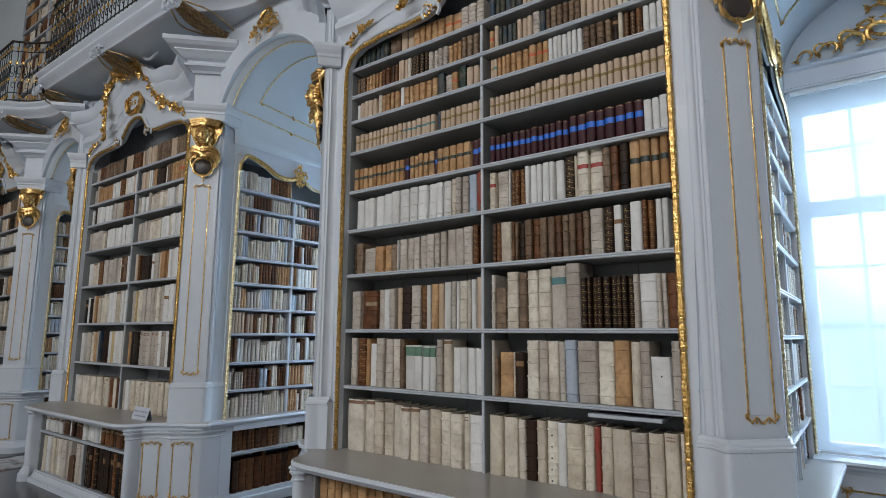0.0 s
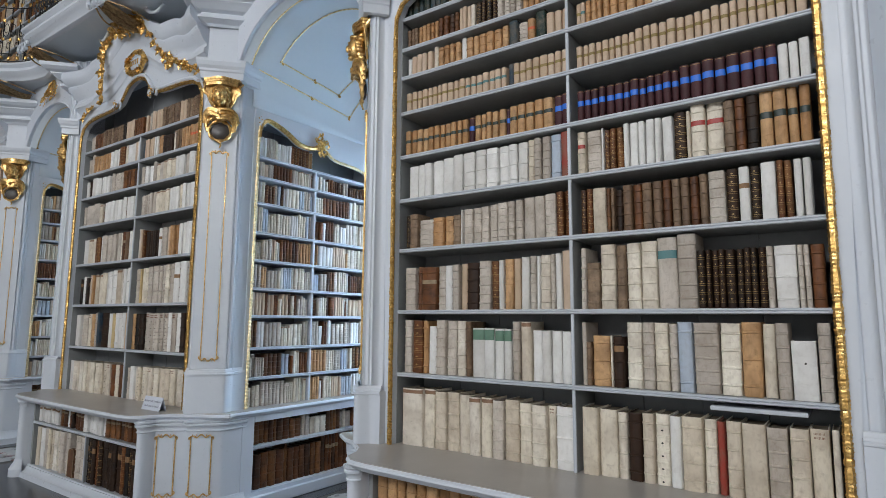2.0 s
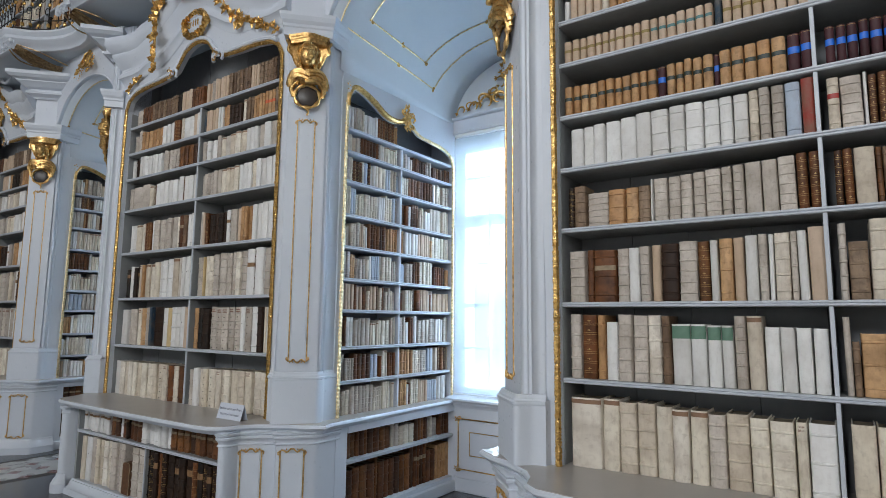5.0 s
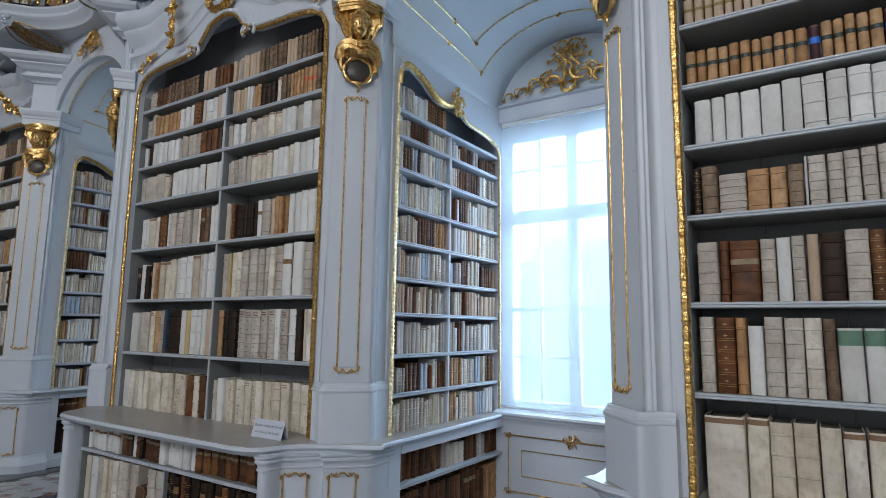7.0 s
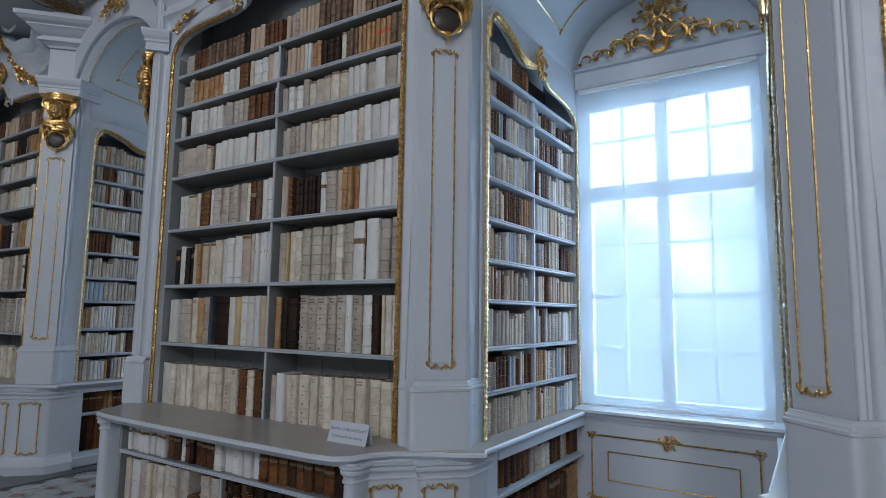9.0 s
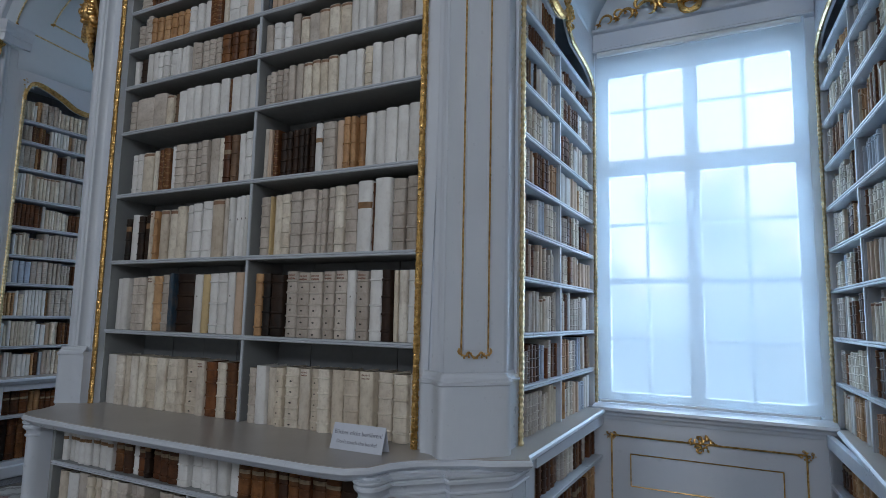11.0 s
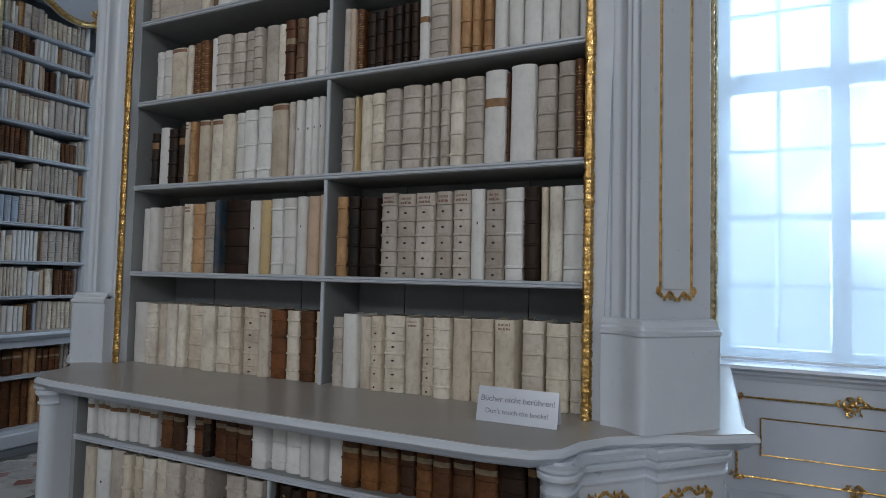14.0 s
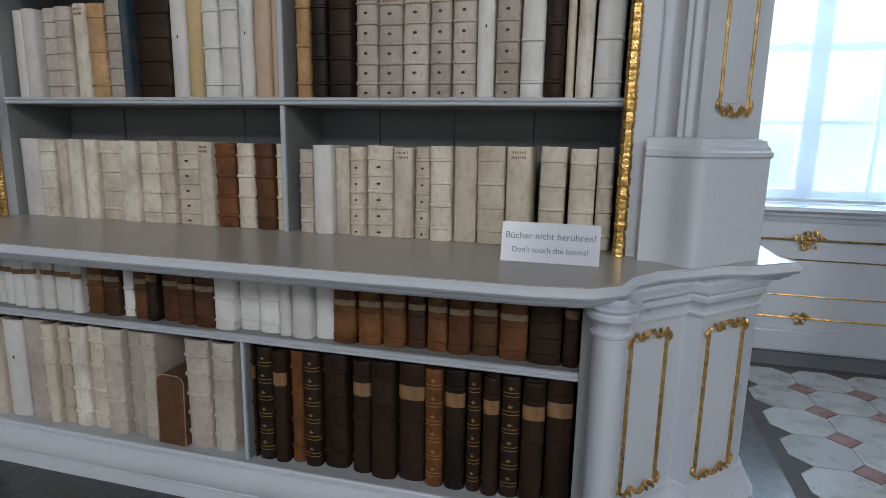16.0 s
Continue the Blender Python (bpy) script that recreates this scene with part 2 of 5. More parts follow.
def tube(bm, pts, radius, seg=6, flat=1.0, up=Vector((0, -1, 0))):
    """A tube along points; radius is a number or a function of 0..1; flat squeezes it along up."""
    pts = [Vector(p) for p in pts]
    n = len(pts)
    rings = []
    for i, p in enumerate(pts):
        t = (pts[min(i + 1, n - 1)] - pts[max(i - 1, 0)])
        t = t.normalized() if t.length > 1e-7 else Vector((0, 0, 1))
        u = up - t * up.dot(t)
        u = u.normalized() if u.length > 1e-3 else t.orthogonal().normalized()
        s = t.cross(u)
        r = radius(i / max(1, n - 1)) if callable(radius) else radius
        rings.append([bm.verts.new(p + s * (math.cos(a) * r) + u * (math.sin(a) * r * flat)) for a in [2 * math.pi * k / seg for k in range(seg)]])
    for a, b in zip(rings, rings[1:]):
        for k in range(seg):
            bm.faces.new((a[k], a[(k + 1) % seg], b[(k + 1) % seg], b[k]))
    bm.faces.new(rings[0])
    bm.faces.new(rings[-1])


def smoothed(pts, n=8):
    """A Catmull-Rom line through the points."""
    pts = [Vector(p) for p in pts]
    out = []
    for i in range(len(pts) - 1):
        p0, p1, p2, p3 = pts[max(i - 1, 0)], pts[i], pts[i + 1], pts[min(i + 2, len(pts) - 1)]
        for k in range(n):
            t = k / n
            out.append(0.5 * ((2 * p1) + (p2 - p0) * t + (2 * p0 - 5 * p1 + 4 * p2 - p3) * t * t + (3 * p1 - p0 - 3 * p2 + p3) * t ** 3))
    out.append(pts[-1])
    return out


def blob(bm, c, r, sub=2, seed=0.0, rough=0.0):
    res = bmesh.ops.create_icosphere(bm, subdivisions=sub, radius=1.0)
    for v in res["verts"]:
        k = 1 + rough * noise.noise(v.co * 2.3 + Vector((seed, seed, 0)))
        v.co = Vector((v.co.x * r[0] * k, v.co.y * r[1] * k, v.co.z * r[2] * k)) + Vector(c)


def rocaille(cx, cy, cz, w, h, seed, n=9):
    """Carved scrolls and leaves filling about w by h either side of a centre."""
    q = random.Random(seed)
    bm = bmesh.new()
    for i in range(n):
        ang = 2 * math.pi * i / n + q.uniform(-0.3, 0.3)
        rr = q.uniform(0.25, 0.95)
        px, pz = cx + math.cos(ang) * w * rr * 0.75, cz + math.sin(ang) * h * rr * 0.75
        turn, a0 = q.choice((-1, 1)) * q.uniform(2.5, 4.6), q.uniform(0, 6.28)
        size = min(w, h) * q.uniform(0.25, 0.5)
        pts = []
        for k in range(11):
            t = k / 10
            a = a0 + turn * t
            rad = size * (1 - 0.75 * t)
            pts.append((px + math.cos(a) * rad, cy - 0.004 - min(w, h) * 0.12 * math.sin(math.pi * t) * q.uniform(0.7, 1.2), pz + math.sin(a) * rad))
        thick = min(w, h) * q.uniform(0.07, 0.13)
        tube(bm, pts, lambda t: thick * (0.25 + 1.1 * math.sin(math.pi * min(1, t + 0.12)) ** 0.8), 6, 0.8)
        if i % 2 == 0:
            d = Vector((math.cos(ang), 0, math.sin(ang)))
            s = Vector((-d.z, 0, d.x))
            tip = Vector((cx + math.cos(ang) * w, cy - 0.004, cz + math.sin(ang) * h))
            root = tip - d * size * 1.3
            mid = (tip + root) / 2
            v = [bm.verts.new(p) for p in (root, mid + s * size * 0.38 + Vector((0, 0.004, 0)), tip, mid - s * size * 0.38 + Vector((0, 0.004, 0)), mid + Vector((0, -size * 0.35, 0)))]
            for a, b in ((0, 1), (1, 2), (2, 3), (3, 0)):
                bm.faces.new((v[a], v[b], v[4]))
    return bm


def pieces(bm, name, mat, parent):
    """Links every separate piece of a carved group as a part of its own."""
    left = set(bm.verts)
    while left:
        stack, found = [left.pop()], []
        while stack:
            v = stack.pop()
            found.append(v)
            for e in v.link_edges:
                w = e.other_vert(v)
                if w in left:
                    left.remove(w)
                    stack.append(w)
        one, copy = bmesh.new(), {}
        for v in found:
            copy[v] = one.verts.new(v.co)
        for f in {f for v in found for f in v.link_faces}:
            one.faces.new([copy[v] for v in f.verts])
        part(name, one, mat, parent, "", True)
    bm.free()


def mirrored(pts):
    return pts + [(-x, y) for x, y in reversed(pts) if abs(x) > 1e-6]


def shifted(pts, dx):
    return [(x + dx, y) for x, y in pts]


def empty(name, m=Matrix(), label="", category="", group=""):
    e = new(name)
    e.empty_display_size = 0.1
    e.matrix_world = m
    return tagged(e, label, category, group)


# ---- books ----
rng = random.Random(7)
BOOKMESH = {}


def book_mesh(kind, width, bands, style):
    """A closed book standing with its spine towards -y, as (part name, mesh): covers with a rounded spine and raised bands, page block, labels."""
    key = (kind, width, bands, style)
    if key in BOOKMESH:
        return BOOKMESH[key]
    w, h, d = width, 0.32, 0.2
    bm = bmesh.new()
    e = min(0.018, w * 0.42)
    arc = [(-w / 2, d), (-w / 2, e)] + [(w / 2 * math.sin(a), e - e * math.cos(a)) for a in (-1.3, -0.95, -0.5, 0, 0.5, 0.95, 1.3)] + [(w / 2, e), (w / 2, d)]
    n = len(arc)
    levels = [(0, -0.0015), (0.004, 0)]
    for k in range(bands):
        z = h * (0.14 + 0.72 * k / max(1, bands - 1))
        levels += [(z - 0.006, -0.0012), (z - 0.0028, 0.0048), (z + 0.0028, 0.0048), (z + 0.006, -0.0012)]
    levels += [(h - 0.010, 0), (h - 0.004, 0.0012), (h, -0.001)]
    lv = []
    for z, out in levels:
        row = []
        for i, (x, y) in enumerate(arc):
            f = 0 if i in (0, 1, n - 2, n - 1) else 1
            row.append(bm.verts.new((x * (1 + f * out / w * 0.6), y - out * f, z)))
        lv.append(row)
    for a, b in zip(lv, lv[1:]):
        for i in range(n - 1):
            bm.faces.new((a[i], a[i + 1], b[i + 1], b[i]))
    inner = [(w / 2 - 0.004, d), (w / 2 - 0.004, 0.02), (-w / 2 + 0.004, 0.02), (-w / 2 + 0.004, d)]
    top = [bm.verts.new((x, y, h - 0.001)) for x, y in inner]
    t = lv[-1]
    bm.faces.new((t[0], t[1], top[2], top[3]))
    bm.faces.new((t[n - 2], t[n - 1], top[0], top[1]))
    bm.faces.new(t[1:n - 1] + [top[1], top[2]])
    bm.faces.new(list(reversed(lv[0])))
    made = [("cover", mesh_of(bm, "cover", [BK[kind]], True, 56))]
    bm = bmesh.new()
    box(bm, -w / 2 + 0.004, w / 2 - 0.004, 0.018, d, 0.004, h - 0.009)
    made.append(("page_block", mesh_of(bm, "page_block", [PAGES])))

    def band(z0, z1, out):
        line = [(x * (1 + out / w), y - out) for x, y in arc[1:-1]]
        a, b = [[bm.verts.new((x, y, z)) for x, y in line] for z in (z0, z1)]
        a0, b0 = [[bm.verts.new((p[0], p[1] + 0.0006, z)) for p in arc[1:-1]] for z in (z0, z1)]
        for r, s in ((a0, a), (a, b), (b, b0)):
            for i in range(len(line) - 1):
                bm.faces.new((r[i], r[i + 1], s[i + 1], s[i]))

    for s in style.split("+"):
        if not s:
            continue
        col, _, spec = s.partition(":")
        bm = bmesh.new()
        name = "spine_label"
        if spec == "wide":
            band(h * 0.70, h * 0.815, 0.0009)
        elif spec in ("", "mid"):
            band(h * 0.61, h * 0.70, 0.0009)
        elif spec == "half":
            band(h * 0.52, h * 0.635, 0.0009)
        elif spec == "broad":
            band(h * 0.50, h * 0.67, 0.0009)
        elif spec == "top":
            band(h * 0.915, h * 0.978, 0.0009)
        elif spec == "cap":
            band(h * 0.76, h * 0.97, 0.0009)
        elif spec == "head":
            name = "gilt_rule"
            band(h * 0.955, h * 0.965, 0.0009)
        elif spec == "tool":
            name = "gilt_tooling"
            for k in range(6):
                z = h * (0.09 + 0.15 * k)
                for q in (0.0, 0.03):
                    band(z + q * h, z + (q + 0.005) * h, 0.0008)
                box(bm, -w * 0.14, w * 0.14, -0.0010, 0.003, z + h * 0.066, z + h * 0.072)
                box(bm, -w * 0.04, w * 0.04, -0.0012, 0.003, z + h * 0.056, z + h * 0.084)
        elif spec == "studs":
            name = "spine_studs"
            for k in range(5):
                z = h * (0.05 + 0.18 * k)
                blob(bm, (0, -0.001, z), (0.006, 0.0035, 0.0045), 1)
        elif spec == "ink":
            name = "faded_title"
            q = random.Random(int(w * 1000))
            for k in range(2):
                z = h * (0.945 - 0.05 * k)
                x = -w * 0.30
                while x < w * 0.27:
                    wd = q.uniform(0.0012, 0.0026)
                    tall = q.uniform(0.0035, 0.0058)
                    y = 0.018 - 0.018 * math.sqrt(1 - (x / w * 2) ** 2)
                    box(bm, x, x + wd, y - 0.001, y + 0.003, z - tall, z + tall * q.uniform(0.6, 1))
                    x += wd + q.uniform(0.0012, 0.003)
        elif spec == "mark":
            name = "small_mark"
            blob(bm, (w * 0.05, -0.0005, h * 0.62), (0.0035, 0.0015, 0.006), 1)
        made.append((name, mesh_of(bm, name, [LAB[col]], True)))
    BOOKMESH[key] = made
    return made


# kind: material, bands, printed style, label
TYPES = {
    "v": ("v", 0, "", "cream vellum volume with a smooth spine"),
    "V": ("v", 0, "faded:ink", "cream vellum volume with a faded title"),
    "c": ("v", 0, "brownl:top", "cream vellum volume with a brown label"),
    "r": ("v", 4, "", "cream pigskin volume with raised bands"),
    "n": ("v", 5, "nail:studs", "cream volume with bands and dark studs"),
    "w": ("w", 0, "", "smooth white paper-bound volume"),
    "W": ("w", 3, "", "white paper-bound volume with low bands"),
    "a": ("w", 0, "tanl:mid", "white volume with a tan title label"),
    "E": ("w", 0, "cream:top", "white paper-bound volume with a grey-tan head label"),
    "i": ("w", 0, "nail:mark", "white volume with a small dark mark"),
    "e": ("w", 0, "green:cap", "white volume with a green head"),
    "g": ("g", 5, "", "grey pigskin volume with raised bands"),
    "G": ("g", 0, "", "smooth grey-beige volume"),
    "N": ("g", 5, "nail:studs+faded:ink", "grey pigskin volume with studs and inked title"),
    "b": ("b", 4, "", "brown leather volume with raised bands"),
    "o": ("o", 4, "", "dull brown leather volume with raised bands"),
    "x": ("b", 0, "gilt:tool", "brown leather volume with gilt tooling"),
    "l": ("b", 3, "cream:mid", "brown leather volume with a pale paper label"),
    "k": ("d", 3, "tanl:wide", "very dark leather volume with a tan label"),
    "d": ("d", 4, "", "very dark leather volume"),
    "X": ("d", 0, "gilt:tool", "dark leather volume with gilt tooling"),
    "t": ("t", 3, "", "tan leather volume"),
    "T": ("t", 0, "black:half", "tan volume with a broad black label"),
    "z": ("t", 0, "orange:half", "tan volume with an orange label"),
    "p": ("p", 0, "olive:half", "pale pink paper volume with an olive band"),
    "P": ("p", 0, "", "pale buff paper volume"),
    "q": ("p", 0, "teal:half", "pale pink paper volume with a teal band"),
    "h": ("g", 0, "teal:wide", "grey pigskin volume with a teal label"),
    "m": ("m", 0, "blue:broad+gilt:head", "maroon cloth volume with a blue label"),
    "R": ("R", 0, "", "deep red volume"),
    "Y": ("v", 3, "red:mid", "pale tan volume with a red label"),
    "B": ("B", 0, "", "dark blue volume"),
    "u": ("B", 3, "orange:mid", "dark blue volume with an orange label"),
    "s": ("s", 2, "", "slate-blue paper volume"),
    "y": ("y", 0, "", "straw-yellow paper volume"),
}


KINDS = {"v": "vellum_book", "w": "paper_bound_book", "g": "pigskin_book", "b": "leather_book", "d": "dark_leather_book", "o": "leather_book", "t": "tan_leather_book", "p": "buff_paper_book",
         "m": "cloth_book", "R": "red_book", "B": "blue_book", "s": "slate_book", "y": "straw_paper_book"}


def lay_books(spec, x0, x1, y, z, m, where, height, joined=None, lean=0.012):
    """Sets a row of books from x0 to x1. spec: words of kind, count, then width and height in per cent of the usual;
    or of kind, right edge in centimetres / height in per cent (_ is a gap)."""
    row = []
    if "/" in spec:
        x = x0
        for word in spec.split():
            edge, _, hei = word[1:].partition("/")
            right = min(x1, x0 + float(edge) / 100)
            if right - x > 0.004:
                row.append((word[0], x, right, float(hei or 100) / 100 * rng.uniform(0.99, 1.01), False))
                x = right
    else:
        items = []
        for word in spec.split():
            kind, rest = word[0], (word[1:] or "1").split(",")
            n = int(rest[0]) if rest[0] else 1
            wid = float(rest[1]) / 100 if len(rest) > 1 else 1.0
            hei = float(rest[2]) / 100 if len(rest) > 2 else 1.0
            items += [(kind, wid * rng.uniform(0.86, 1.16), hei * rng.uniform(0.975, 1.02), n > 2) for _ in range(n)]
        unit = (x1 - x0 - 0.012) / sum(i[1] for i in items)
        x = x0 + 0.006
        for kind, wid, hei, run in items:
            row.append((kind, x, x + wid * unit, hei, run))
            x += wid * unit
    for kind, left, x, hei, run in row:
        wide = x - left
        if kind == "_":
            continue
        mat, bands, style, words = TYPES[kind]
        nominal = min((0.028, 0.042, 0.06), key=lambda q: abs(q - wide))
        pieces = book_mesh(mat, nominal, bands, style)
        h = height * hei
        back = rng.uniform(0, 0.012) if run else rng.uniform(0, 0.028)
        loc = m @ Matrix.Translation((x - wide / 2, y + back, z + 0.001))
        deep = min(1.0, max(0.72, h / 0.36))
        tilt = Matrix.Rotation(radians(rng.uniform(-1, 1) * (0.3 if run else 0.6)), 4, "Y")
        size = Matrix.Diagonal(((wide - (0.0065 if wide > 0.03 else 0.0035)) / nominal, deep, h / 0.32, 1))
        if joined is not None:
            joined += [(me, loc @ tilt @ size) for _, me in pieces]
        else:
            ob = empty(KINDS[mat], loc @ tilt @ size)
            for nm, me in pieces:
                piece = new(nm, me)
                piece.parent = ob
                if nm in ("gilt_tooling", "faded_title"):
                    tagged(piece, kind="stuff")
            thick = "thick " if wide > 0.055 else "slim " if wide < 0.032 else ""
            tagged(ob, thick + words + " on a shelf", "book", "books on " + where)


def join_books(name, rows, label, category="books"):
    """One mesh of many small far books."""
    mats, index, co, faces, mi, sm = [], {}, [], [], [], []
    off = 0
    for me, m in rows:
        v = np.empty(len(me.vertices) * 3)
        me.vertices.foreach_get("co", v)
        a = np.array(m)
        v = v.reshape(-1, 3) @ a[:3, :3].T + a[:3, 3]
        co.append(v)
        for p in me.polygons:
            mat = me.materials[p.material_index]
            if mat.name not in index:
                index[mat.name] = len(mats)
                mats.append(mat)
            faces.append([off + i for i in p.vertices])
            mi.append(index[mat.name])
        off += len(v)
    me = bpy.data.meshes.new(name)
    me.from_pydata(np.concatenate(co).tolist(), [], faces)
    for mat in mats:
        me.materials.append(mat)
    me.polygons.foreach_set("material_index", mi)
    return tagged(new(name, me), label, category, kind="stuff")


def random_spec(n, pool, r):
    words = []
    while n > 0:
        k = r.choice(pool)
        c = min(n, r.choice((1, 1, 1, 2, 2, 3, 4, 6)))
        words.append("%s%d,%d,%d" % (k, c, r.choice((70, 85, 100, 115, 140)), r.choice((80, 88, 94, 100, 100, 104))))
        n -= c
    return " ".join(words)


# ---- the place ----
PIERS = {"A": (-2.01, -3.71, -0.48), "B": (-6.78, -8.36, -5.155), "C": (-11.50, -13.05, -9.94)}
YW = 4.80   # the window wall
YF = 2.93   # the front of the shelves
ZC = 0.843  # the counter's top

PIL = [(1.215, 2.925), (1.248, 2.922), (1.256, 2.912), (1.285, 2.910), (1.293, 2.900), (1.325, 2.895), (1.343, 2.872), (1.346, 2.850), (1.360, 2.846), (1.366, 2.836), (1.385, 2.833), (1.395, 2.815), (1.60, 3.02), (1.585, 3.032), (1.602, 3.045), (1.604, 3.062), (1.586, 3.075), (1.590, 3.10), (1.578, 3.108), (1.578, 3.215), (1.215, 3.215)]


def rounded(pts, n=4):
    return [(p.x, p.y) for p in smoothed([(x, y, 0) for x, y in pts], n)]


PIL = PIL[:1] + rounded(PIL[1:12]) + rounded(PIL[12:19]) + PIL[19:]
PED = [(1.215, 2.905), (1.262, 2.903)] + rounded([(1.266, 2.848), (1.30, 2.844), (1.335, 2.830), (1.365, 2.802), (1.39, 2.779), (1.412, 2.772), (1.434, 2.786)]) + rounded([(1.622, 2.982), (1.634, 3.00), (1.632, 3.03), (1.622, 3.06), (1.60, 3.10)]) + [(1.60, 3.22), (1.215, 3.22)]
COUNTER_HALF = [(-1.71, 4.66), (-1.71, 3.06), (-1.745, 2.985), (-1.60, 2.885), (-1.50, 2.85), (-1.42, 2.79), (-1.32, 2.72), (-1.25, 2.62), (-1.215, 2.51), (-1.14, 2.45), (-1.0, 2.43), (-0.5, 2.42), (0, 2.418)]
BASE = [(1.15, 2.66), (1.15, 2.56), (1.158, 2.535), (1.175, 2.518), (1.197, 2.512), (1.219, 2.52), (1.234, 2.54), (1.24, 2.57), (1.24, 2.635), (1.39, 2.785), (1.415, 2.82), (1.455, 2.79), (1.64, 2.975), (1.65, 3.01), (1.65, 3.22), (1.15, 3.22)]
FLIP = lambda pts: [(-x, y) for x, y in reversed(pts)]

ARCH = [(-1.205, 3.60), (-1.20, 3.72), (-1.15, 3.81), (-1.05, 3.86), (-0.86, 3.885), (-0.62, 3.89), (-0.45, 3.90), (-0.33, 3.935), (-0.26, 4.01), (-0.18, 4.09), (-0.08, 4.13), (0, 4.14)]
ARCH = ARCH + [(-x, z) for x, z in reversed(ARCH[:-1])]


def structure(name, bm, mat, smooth=False):
    return part(name, bm, mat, smooth=smooth, kind="structure")


def carcass(thing, x0, x1, z0, z1, depth, shelves, mid, mat=SHELFP, thin=0.011, inner=None):
    """Back, sides, shelves and dividers of a case whose front is at y = 0."""
    n = 8 if x1 - x0 > 2 else 4
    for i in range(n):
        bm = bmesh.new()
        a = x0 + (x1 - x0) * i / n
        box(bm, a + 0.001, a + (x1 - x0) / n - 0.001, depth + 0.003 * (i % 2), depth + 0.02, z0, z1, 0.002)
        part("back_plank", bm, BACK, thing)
    # inner, if given, is the shade-toned paint for boards behind the front edges
    for a, b in ((x0 - 0.03, x0), (x1, x1 + 0.03)):
        bm = bmesh.new()
        box(bm, a, b, 0.012, depth + 0.02, z0, z1)
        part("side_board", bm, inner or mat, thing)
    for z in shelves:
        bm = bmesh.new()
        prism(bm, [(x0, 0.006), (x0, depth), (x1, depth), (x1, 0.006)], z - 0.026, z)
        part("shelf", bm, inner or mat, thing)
        bm = bmesh.new()
        bm2 = [(-0.004, z - 0.026), (0.004, z - 0.022), (0.004, z - 0.016), (0.0, z - 0.013), (0.006, z - 0.009), (0.006, z - 0.002), (0.0, z + 0.001), (-0.006, z + 0.001)]
        moulding(bm, [(x0 + 0.002, 0.004), (x1 - 0.002, 0.004)], bm2)
        part("shelf_edge", bm, mat, thing, "lighter moulded shelf edge")
    if mid is not None:
        tops = [z0] + list(shelves)
        for a, b in zip(tops, tops[1:]):
            bm = bmesh.new()
            box(bm, mid - thin, mid + thin, 0.018, depth, a, b - 0.026, 0.002)
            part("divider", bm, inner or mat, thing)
            bm = bmesh.new()
            box(bm, mid - thin, mid + thin, 0.008, 0.018, a, b - 0.026, 0.002)
            part("divider_edge", bm, mat, thing)


def gilt_line(line, r=0.016, bead=0.035, amp=0.35, seed=0):
    """A carved, gilded moulding along a line."""
    L = [Vector(p) for p in line]
    fine = []
    for a, b in zip(L, L[1:]):
        k = max(1, int((b - a).length / 0.006))
        fine += [a.lerp(b, i / k) for i in range(k)]
    fine.append(L[-1])
    bm = bmesh.new()
    total = len(fine) * 0.006

    def rad(t):
        s = t * total
        return r * (1 + amp * 0.45 * math.sin(2 * math.pi * s / bead) + 0.22 * noise.noise(Vector((s * 45, seed, 0))) + 0.2 * noise.noise(Vector((s * 9, seed, 3))))
    tube(bm, fine, rad, 6, 0.75)
    return bm


def front_case(key, xc, shelves, zlow):
    m = pose(xc, YF, 0)
    thing = empty("bookcase", m, "tall white-grey bookcase with a gilded arched edge, full of old books", "bookcase", "tall bookcases between the windows")
    carcass(thing, -1.20, 1.20, ZC, 4.3, 0.30, shelves, 0.018 if key == "A" else 0.042, thin=0.009, inner=INNER_SHADE)
    bm = gilt_line([(-1.213, -0.045, ZC + 0.002)] + [(x * 1.011, -0.045, z) for x, z in ARCH] + [(1.213, -0.045, ZC + 0.002)], 0.018, 0.017, 0.2)
    part("gilded_edge", bm, GOLD, thing, "carved and gilded edge moulding", True)
    bm = bmesh.new()
    tube(bm, smoothed([(x, -0.045, z + 0.035) for x, z in ARCH[2:-2]], 4), 0.02, 8)
    part("arch_moulding", bm, PAINT, thing, "", True)
    low = empty("base_bookcase", pose(xc, 2.62, 0), "low white-grey bookcase under a projecting counter, filled with folios", "bookcase", "low bookcases under the counters")
    carcass(low, -1.12, 1.12, 0.103, 0.80, 0.42, [zlow], 0.045, thin=0.006, inner=INNER_SHADE)
    bm = bmesh.new()
    box(bm, -1.12, 1.12, -0.01, 0.42, 0.085, 0.103, 0.001)
    part("floor_board", bm, SHELFP, low)
    return thing


